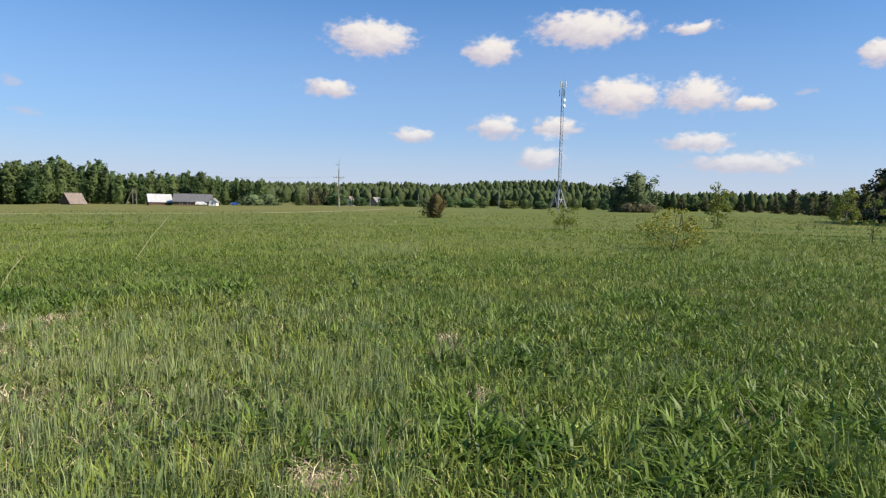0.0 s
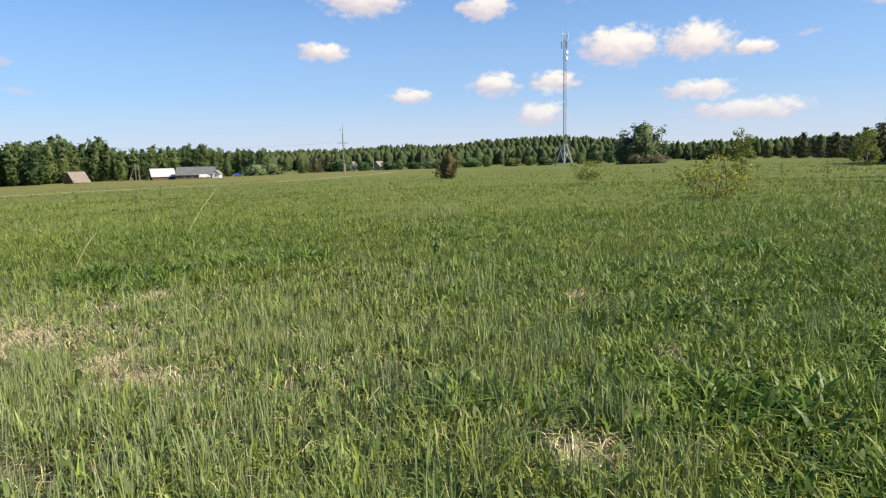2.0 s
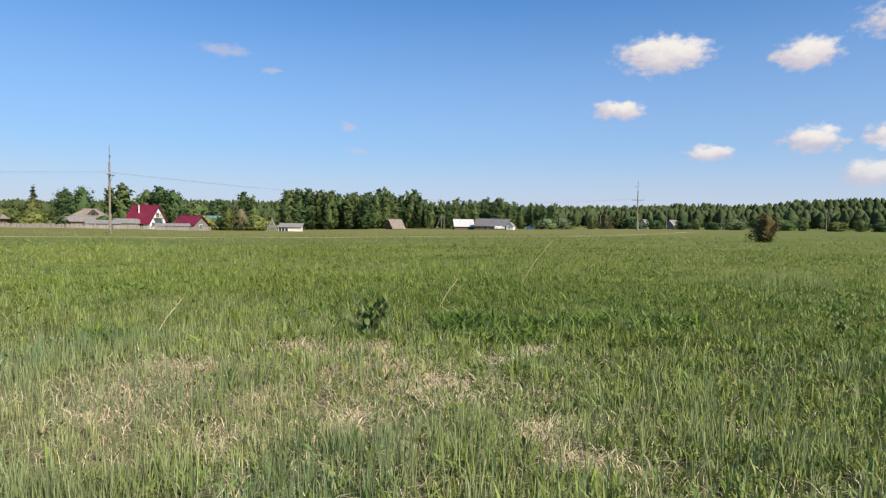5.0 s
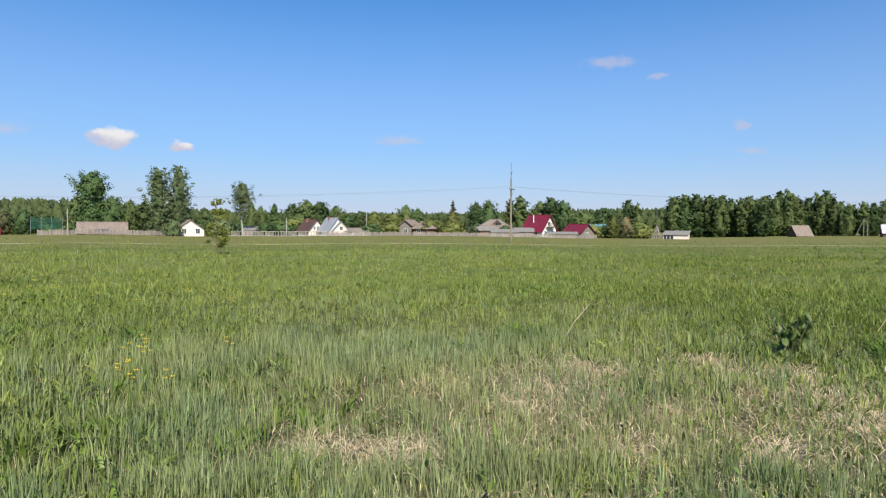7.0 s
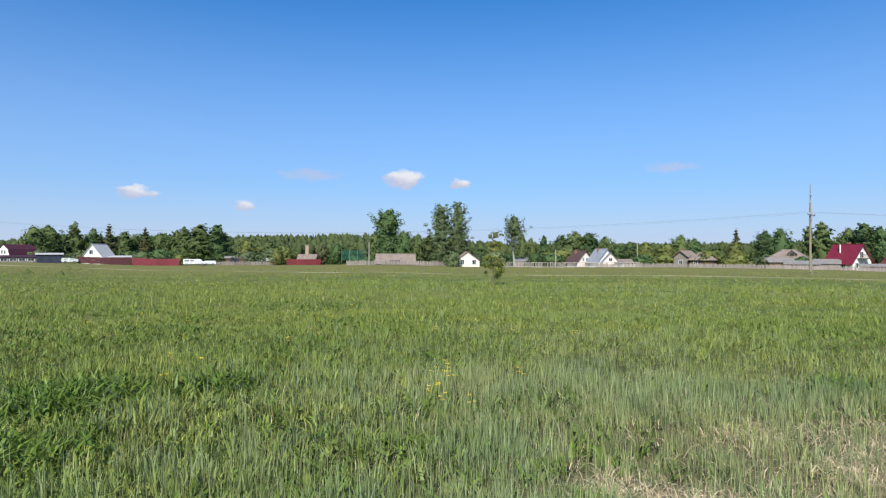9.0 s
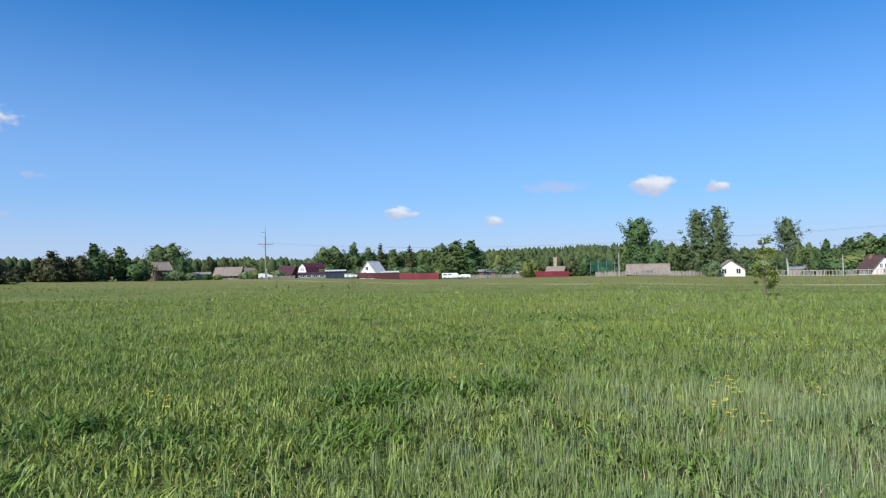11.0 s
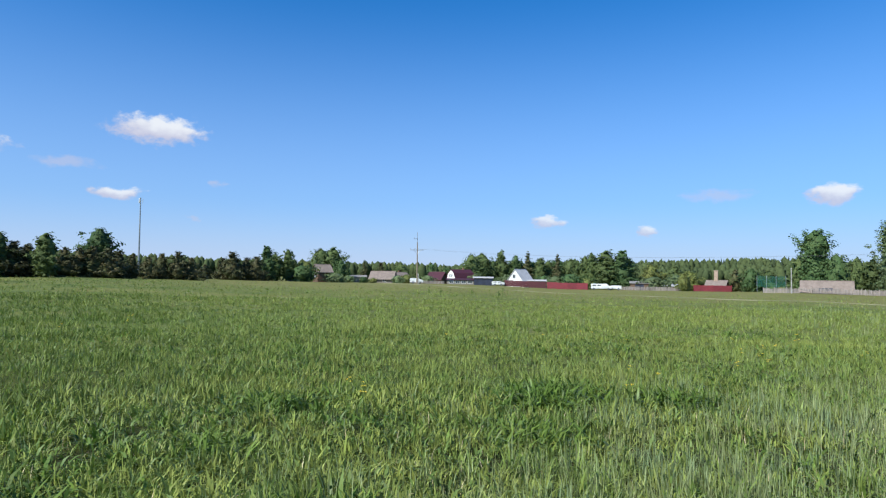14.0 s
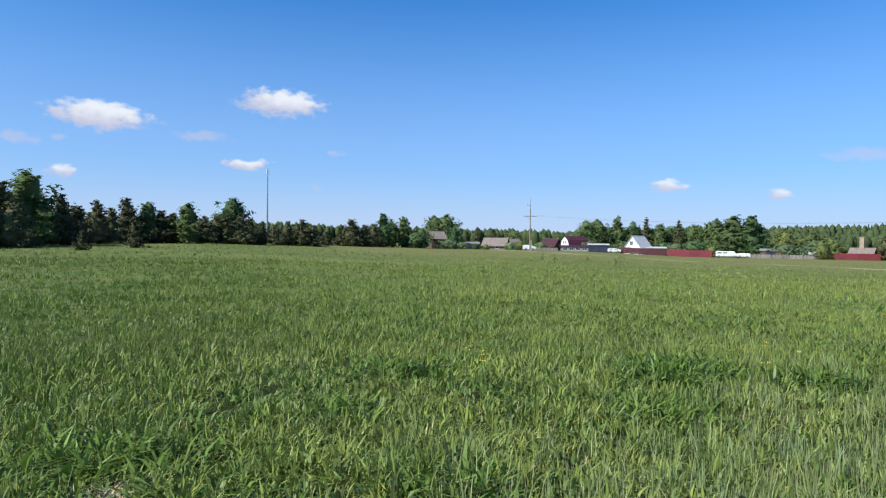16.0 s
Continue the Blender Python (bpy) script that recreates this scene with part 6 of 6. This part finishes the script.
def meadow():
    for tag, tufts, per, r0, r1, power, hs, ws, fine, *fan in (("near", 26500, 7, 1.7, 5.6, 1.0, 1.1, 0.74, 1, -62, 170), ("middle", 31000, 7, 5.2, 10, 1.1, 1.12, 0.98, 1, -55, 170), ("wide", 61000, 6, 9.5, 20, 1.2, 1.12, 1.3, 0, -50, 170),
                                                              ("outer", 72000, 6, 18, 46, 1.3, 1.3, 1.75, 0), ("far", 36000, 5, 38, 125, 1.2, 1.5, 3.2, 0),
                                                              ("inner", 7000, 6, 0.1, 1.8, 0.0, 0.7, 1.3, 0, 0, 360), ("behind", 20000, 6, 1.7, 20, 1.1, 0.9, 2.3, 0, 168, 302)):
        cx, cy, r = scatter(tufts, r0, r1, power, *fan)
        lush = value_noise(cx, cy, 1.3, 1) * 0.38 + value_noise(cx, cy, 3.7, 2) * 0.34 + value_noise(cx, cy, 8.3, 6) * 0.28
        dry = dryness(cx, cy)
        keep = grass_rng.uniform(0, 1, tufts) < np.clip(1.9 * lush - 0.12, 0.06, 1) * (1 - 0.78 * dry)
        if r0 > 10:
            az = np.degrees(np.arctan2(-cx, cy))
            beyond = (az > -4) & (az < 138) & (r > np.interp(az, [24, 60, 90, 134], [92, 60, 66, 80]) * grass_rng.uniform(0.85, 1.25, tufts))
            worn = np.where((az > 33.5) & (az < 38.2), 4.0, 1.7)
            keep &= (off_track(cx, cy) > worn * grass_rng.uniform(0.2, 1.6, tufts)) & (~beyond | (grass_rng.uniform(0, 1, tufts) < 0.4))
        cx, cy, r, lush, dry = cx[keep], cy[keep], r[keep], lush[keep], dry[keep]
        c = len(cx)
        is_rye = grass_rng.uniform(0, 1, c) < rye_share(cx, cy)
        is_deep = grass_rng.uniform(0, 1, c) < lush_share(cx, cy)
        is_rye &= ~is_deep
        grow = (0.03 + 0.16 * lush + 0.05 * value_noise(cx, cy, 0.35, 3)) * grass_rng.uniform(0.6, 1.4, c) * (1 - 0.4 * dry) * np.where(is_rye, 1.4, 1.0) * hs
        grow = grow * np.interp(r, [0, 9, 20, 60, 110], [1.0, 1.0, 0.85, 0.8, 0.6])
        if r0 > 10:
            grow = grow * (0.7 + 0.8 * value_noise(cx, cy, 0.3, 31) * (0.5 + value_noise(cx, cy, 0.09, 32)))
        leaf = grass_rng.uniform(0.0055, 0.016, c) * np.where(is_rye, 0.44, 1.0) * ws * np.clip(r / max(r0, 1.7), 1, 3) ** 0.45
        spread = np.where(is_rye, 0.05, 0.035) * ws**0.6
        out = grass_rng.uniform(0, 2 * np.pi, (c, per))
        off = np.abs(grass_rng.normal(size=(c, per))) * spread[:, None]
        x, y = cx[:, None] + off * np.cos(out), cy[:, None] + off * np.sin(out)
        bend = np.where(is_rye[:, None], grass_rng.uniform(0.02, 0.35, (c, per)), grass_rng.uniform(0.12, 1.25 if r0 < 9 else 0.95, (c, per)))
        h = grow[:, None] * grass_rng.uniform(0.5, 1.3, (c, per))
        w = leaf[:, None] * grass_rng.uniform(0.6, 1.3, (c, per))
        phi = out + grass_rng.normal(scale=0.8, size=(c, per))
        for sel, nm, mat, lab in ((~is_rye & ~is_deep, "meadow_grass", GRASS, "fresh green meadow grass in leafy tufts"), (is_deep, "lush_grass", CLOVER, "deep green lush grass in dense tufts"), (is_rye, "rye_grass", RYE, "upright blue-green rye blades in the meadow")):
            blades(nm, x[sel].ravel(), y[sel].ravel(), h[sel].ravel(), w[sel].ravel(), bend[sel].ravel(), mat, lab, phi=phi[sel].ravel(), fine=fine)


meadow()


def straw():
    xs, ys = [], []
    for cx, cy, r in DRY:
        c = int(1700 * r * r / 0.3)
        xs.append(cx + grass_rng.normal(scale=r * 0.75, size=c))
        ys.append(cy + grass_rng.normal(scale=r * 0.75, size=c))
    c = 11000
    xs.append(grass_rng.normal(-5.2, 2.3, c))
    ys.append(grass_rng.normal(5.2, 1.9, c))
    x, y = np.concatenate(xs), np.concatenate(ys)
    far = np.hypot(x - MID[0], y - MID[1]) > 1.8
    x, y = x[far], y[far]
    c = len(x)
    h = grass_rng.uniform(0.06, 0.2, c)
    blades("dry_straw", x, y, h, grass_rng.uniform(0.003, 0.007, c), grass_rng.uniform(1.0, 1.3, c), STRAW, "matted pale dry straw lying between the grass",
           ground_z(x, y) + grass_rng.uniform(0, 0.02, c), "straw")
    x, y, r = scatter(3200, 1.8, 9, 1.2)
    c = len(x)
    blades("dry_stalks", x, y, grass_rng.uniform(0.1, 0.22, c), grass_rng.uniform(0.0025, 0.005, c) * np.clip(r / 7, 1, 2), grass_rng.uniform(0.1, 0.8, c), STRAW, "thin dry stalks among green grass", category="straw")


straw()


# lush spots of nettle and thistle: x, y, radius
LUSH = [(0.42, 6.2, 0.3), (1.0, 6.45, 0.32), (4.0, 10.6, 0.7), (4.1, 8.9, 0.5), (-0.25, 4.17, 0.34), (0.42, 4.3, 0.4), (0.9, 4.0, 0.3), (2.1, 4.2, 0.5), (3.05, 4.56, 0.75), (2.6, 5.3, 0.4), (1.7, 3.5, 0.4), (-1.1, 4.4, 0.25),
        (-6.2, 10.0, 0.5), (-5.2, 9.9, 0.5), (-4.4, 10.6, 0.6), (-5.2, 8.9, 0.45), (-6.1, 9.35, 0.4), (-3.4, 10.9, 0.5), (-10.9, -1.0, 0.45), (-10.5, -2.5, 0.6), (-9.9, -2.5, 0.5), (-8.35, -2.0, 0.5), (-4.4, -4.75, 0.5), (-8.2, -5.2, 0.45),
        (-5.7, -2.4, 0.35), (-9.7, 6.3, 0.3), (-6.4, -4.2, 0.3)]


def weeds():
    """Broad-leaved weeds: dark tufts in lush spots, and small leaves all over."""
    x, y, r = scatter(15000, 1.8, 24, 1.2)
    lush = np.zeros_like(x)
    for cx, cy, rad in LUSH:
        lush = np.maximum(lush, np.exp(-((x - cx) ** 2 + (y - cy) ** 2) / rad**2))
    keep = ((value_noise(x, y, 0.5, 7) + 0.3 * value_noise(x, y, 2.0, 8) + 0.22 * (y < 0) + 0.16 * (x > 0) + 0.14 * ((y > 6) & (y > -1.2 * x - 2)) > 0.95) | (lush > 0.35)) & (dryness(x, y) < 0.25)
    extra = []
    for cx, cy, rad in LUSH:
        n = int(340 * rad * rad)
        extra.append(np.stack([grass_rng.normal(cx, rad * 0.55, n), grass_rng.normal(cy, rad * 0.55, n)], -1))
    extra = np.concatenate(extra)
    tall = np.r_[np.ones(keep.sum()), np.full(len(extra), 1.5)]
    x, y = np.r_[x[keep], extra[:, 0]], np.r_[y[keep], extra[:, 1]]
    per = 6
    x, y, tall = np.repeat(x, per), np.repeat(y, per), np.repeat(tall, per)
    c = len(x)
    x, y = x + grass_rng.normal(scale=0.05, size=c), y + grass_rng.normal(scale=0.05, size=c)
    blades("meadow_weeds", x, y, grass_rng.uniform(0.10, 0.24, c) * tall, grass_rng.uniform(0.015, 0.034, c), grass_rng.uniform(0.4, 1.4, c), WEED, "dark green broad-leaved weeds in tufts", category="weeds", fine=1)
    x, y, r = scatter(32000, 1.8, 18, 1.2)
    keep = grass_rng.uniform(0, 1, len(x)) < (0.35 + value_noise(x, y, 0.8, 12)) * (1 - 0.6 * dryness(x, y)) * (1 - 0.95 * rye_share(x, y))
    x, y, r = x[keep], y[keep], r[keep]
    c = len(x)
    up = ground_z(x, y) + grass_rng.uniform(0.02, 0.13, c)
    blades("herb_leaves", x, y, grass_rng.uniform(0.05, 0.12, c), grass_rng.uniform(0.014, 0.028, c) * np.clip(r / 12, 1, 1.4), grass_rng.uniform(0.3, 1.4, c), HERB, "small broad herb leaves between the grass", up, "weeds")


weeds()


# ---- single plants in the meadow ----
def leafy_sprout(x, y, label, stems=9, grow=1.0, seed=3):
    t = thing("leafy_sprout", label, "plant", x, y)
    t.scale = (grow, grow, grow)
    rng = np.random.default_rng(seed)
    for k in range(stems):
        a, h = rng.uniform(0, 6.28), rng.uniform(0.35, 0.62)
        end = Vector((0.22 * math.cos(a), 0.22 * math.sin(a), h))
        bm = bmesh.new()
        bm_rod(bm, (0, 0, -0.03), end, 0.008, 0.004, 5)
        st = part("stem", bm, BARK, t)
        for j in range(11):
            p = end * (0.3 + 0.07 * j)
            b = rng.uniform(0, 6.28)
            size = rng.uniform(0.09, 0.14)
            bm = bmesh.new()
            out = Vector((0.45 * math.cos(b), 0.45 * math.sin(b), rng.choice((0.9, -0.7)))).normalized()
            side = Vector((-math.sin(b), math.cos(b), 0))
            up = side.cross(out)
            q = [bm.verts.new(p + out * size * u + side * size * w + up * size * 0.15 * abs(w)) for u, w in ((0, 0), (0.3, 0.34), (0.75, 0.3), (1.1, 0), (0.75, -0.3), (0.3, -0.34))]
            mid = [bm.verts.new(p + out * size * 0.5 - up * size * 0.05)]
            for m in range(6):
                bm.faces.new((mid[0], q[m], q[(m + 1) % 6]))
            part("leaf", bm, SPROUT, st)


leafy_sprout(-6.88, 8.15, "young broad-leaved shoot standing in dry grass", grow=0.93)
leafy_sprout(-1.1, 11.2, "small dark shoot among meadow grass", 4, 0.62, 5)


def tall_weed(x, y, h, seed):
    """A tall branching weed standing over the grass far out in the field."""
    rng = np.random.default_rng(seed)
    t = thing("tall_weed", "tall leafy weed rising over the field grass", "weed", x, y, group="tall weeds")
    bm = bmesh.new()
    bm_rod(bm, (0, 0, -0.05), (0.05 * h, 0, h), 0.02, 0.008, 5)
    for k in range(5):
        z, a = h * (0.35 + 0.12 * k), 2.4 * k
        bm_rod(bm, (0.05 * z, 0, z), (0.05 * z + 0.2 * h * math.cos(a), 0.2 * h * math.sin(a), z + 0.18 * h), 0.01, 0.005, 4)
    part("stalk", bm, HERB, t)
    c = np.stack([rng.normal(0, 0.14 * h, 16), rng.normal(0, 0.14 * h, 16), h * rng.uniform(0.25, 1.0, 16)], -1)
    v, f = leaf_cards(rng, c, np.full(16, 0.12 * h), 70, 0.08)
    part("leaves", mesh_from("leaves", v, f, HERB), HERB, t)


for k, (az, d, h) in enumerate(((118.55, 62, 0.8), (117.5, 62, 0.7), (111.9, 60, 0.9), (112.35, 52, 0.7), (114.6, 66, 0.6), (29.6, 42, 0.8), (23.6, 44, 0.8), (25.7, 38, 0.5), (-27.0, 60, 0.8), (-28.4, 48, 0.9), (-31.5, 46, 0.9), (-20.8, 64, 0.7))):
    tall_weed(*spot(WEST if az > 40 else EAST, az, d), h, 300 + k)


def dry_stem(x, y, dx, dy, h):
    t = thing("dead_weed", "leaning pale dead weed from last year", "dead weed", x, y, group="dead weeds")
    bm = bmesh.new()
    bm_rod(bm, (0, 0, -0.05), (dx * 0.5, dy * 0.5, h * 0.55), 0.007, 0.006, 6)
    bm_rod(bm, (dx * 0.5, dy * 0.5, h * 0.55), (dx, dy, h), 0.006, 0.003, 6)
    part("stalk", bm, STRAW, t)
    for k in range(5):
        u = 0.75 + 0.05 * k
        bm = bmesh.new()
        bm_rod(bm, (dx * u, dy * u, h * u), (dx * u + 0.05 * math.cos(k * 2.3), dy * u + 0.05 * math.sin(k * 2.3), h * u + 0.07), 0.003, 0.002, 4)
        part("twig", bm, STRAW, t)


dry_stem(-7.2, 11.0, 0.33, 0.15, 0.55)
dry_stem(-9.1, 6.6, 0.25, 0.26, 0.5)
dry_stem(-7.3, 16.3, 0.76, 0.34, 1.15)


def dry_twigs(x, y, seed):
    """Last year's broken grey stalks standing in a clump of weeds."""
    t = thing("dead_weed_clump", "broken grey-brown stalks from last year among weeds", "dead weed", x, y, group="dry twigs")
    rng = random.Random(seed)
    for k in range(11):
        a, lean, h = rng.uniform(0, 6.28), rng.uniform(0.03, 0.3), rng.uniform(0.12, 0.26)
        bx, by = rng.gauss(0, 0.12), rng.gauss(0, 0.12)
        bm = bmesh.new()
        bm_rod(bm, (bx, by, -0.03), (bx + lean * math.cos(a), by + lean * math.sin(a), h), 0.005, 0.003, 5)
        part("twig", bm, TWIG, t)


for k, (x, y) in enumerate(((2.35, 4.3), (2.75, 4.5), (0.4, 6.4), (0.3, 6.1), (0.6, 4.4), (-0.35, 3.95), (0.4, 6.9))):
    dry_twigs(x, y, 60 + k)


def sorrel():
    """Reddish sorrel stalks over the far grass."""
    x, y, r = scatter(16000, 30, 130, 0.9)
    az = np.degrees(np.arctan2(-x, y))
    verge = (az > -6) & (az < 140) & (r > np.interp(az, [24, 60, 90, 134], [80, 52, 58, 70]))
    keep = value_noise(x, y, 0.06, 17) + 0.4 * value_noise(x, y, 0.3, 18) + 0.16 * verge > 0.74
    x, y, r = x[keep], y[keep], r[keep]
    c = len(x)
    blades("sorrel_stalks", x, y, grass_rng.uniform(0.1, 0.26, c), grass_rng.uniform(0.012, 0.035, c) * np.clip(r / 40, 1, 2), grass_rng.uniform(0.05, 0.9, c), SORREL, "reddish sorrel stalks standing over the far grass", category="weeds", fine=0)


sorrel()


def wildflower(x, y, h, seed):
    t = thing("yellow_wildflower", "small yellow wildflower among tall grass", "flower", x, y, group="yellow wildflowers")
    rng = random.Random(seed)
    bm = bmesh.new()
    tip = Vector((rng.uniform(-0.06, 0.06), rng.uniform(-0.06, 0.06), h))
    bm_rod(bm, (0, 0, -0.02), tip, 0.005, 0.003, 5)
    part("stem", bm, WEED, t)
    for k in range(3):
        p = tip + Vector((rng.uniform(-0.05, 0.05), rng.uniform(-0.05, 0.05), rng.uniform(-0.06, 0.02)))
        bm = bmesh.new()
        for j in range(5):
            a = j * 1.2566 + k
            q = [bm.verts.new(p), bm.verts.new(p + Vector((0.017 * math.cos(a - 0.4), 0.017 * math.sin(a - 0.4), 0.006))),
                 bm.verts.new(p + Vector((0.025 * math.cos(a), 0.025 * math.sin(a), 0.012))), bm.verts.new(p + Vector((0.017 * math.cos(a + 0.4), 0.017 * math.sin(a + 0.4), 0.006)))]
            bm.faces.new(q)
        part("blossom", bm, FLOWER, t)


flower_rng = random.Random(8)
for cx, cy, spread, count in ((-9.6, 1.55, 0.3, 8), (-8.65, 1.15, 0.28, 10), (-15.4, 0.6, 1.6, 22), (-15.8, -3.9, 1.2, 12), (-8.0, -4.1, 0.4, 6), (-10.2, -1.5, 0.4, 7), (-11.3, -14.0, 1.0, 8), (-14.8, 3.5, 1.0, 9)):
    for k in range(count // 2):
        wildflower(cx + flower_rng.gauss(0, spread), cy + flower_rng.gauss(0, spread), flower_rng.uniform(0.34, 0.5), k + int(cx * 10))


def place_tree(t, x, y, turn=0):
    t.matrix_basis = pose(x, y, float(ground_z(x, y)) - 0.03, 0, 0, turn)


# young trees and shrubs out in the field
place_tree(make_tree("young_tree", "slim young tree with light green leaves alone in the meadow", 81, 3.45, 0.14, 0.85, spire, 64, 0.2, 1700, 0.11, LEAF_YOUNG, BARK, 0.010, 20, 0.03, loose=True), *at(WEST, 76.75, 40))
place_tree(make_tree("yellow_shrub", "sparse shrub with yellowish spring leaves", 82, 1.7, 0.06, 1.55, oval, 64, 0.13, 1700, 0.085, LEAF_GOLD, BARK, 0.004, 30, 0.06, stems=4, loose=True), *at(EAST, -22.3, 26))
place_tree(make_tree("young_tree", "thin young tree with light green leaves beside the shrub", 83, 3.7, 0.04, 1.05, spire, 44, 0.3, 2000, 0.12, LEAF_YOUNG, BARK, 0.009, 20, 0.03, loose=True), *at(EAST, -25.6, 52))
place_tree(make_tree("sapling_bush", "light green sapling growing in the meadow", 84, 1.8, 0.03, 1.05, oval, 30, 0.28, 1300, 0.09, LEAF_YOUNG, BARK, 0.012, 14, 0.03, loose=True), *at(EAST, -13.0, 44))
place_tree(make_tree("young_tree", "light green young birch near the dark pines", 85, 3.8, 0.03, 1.4, spire, 40, 0.34, 2600, 0.15, LEAF_YOUNG, BIRCH, 0.010, 16, 0.02, loose=True), *at(EAST, -34.6, 76))
place_tree(make_tree("young_tree", "sparse light green young tree near the dark pines", 86, 2.5, 0.06, 0.75, spire, 24, 0.26, 520, 0.08, LEAF_YOUNG, BARK, 0.009, 16, 0.02, loose=True), *at(EAST, -36.4, 38))
place_tree(make_tree("rusty_pine_bush", "rounded half-browned young pine in the meadow", 87, 3.0, 0.02, 1.35, oval, 44, 0.36, 3400, 0.15, RUSTY, BARK, 0.016, 10, 0.02), *at(EAST, -1.35, 72))
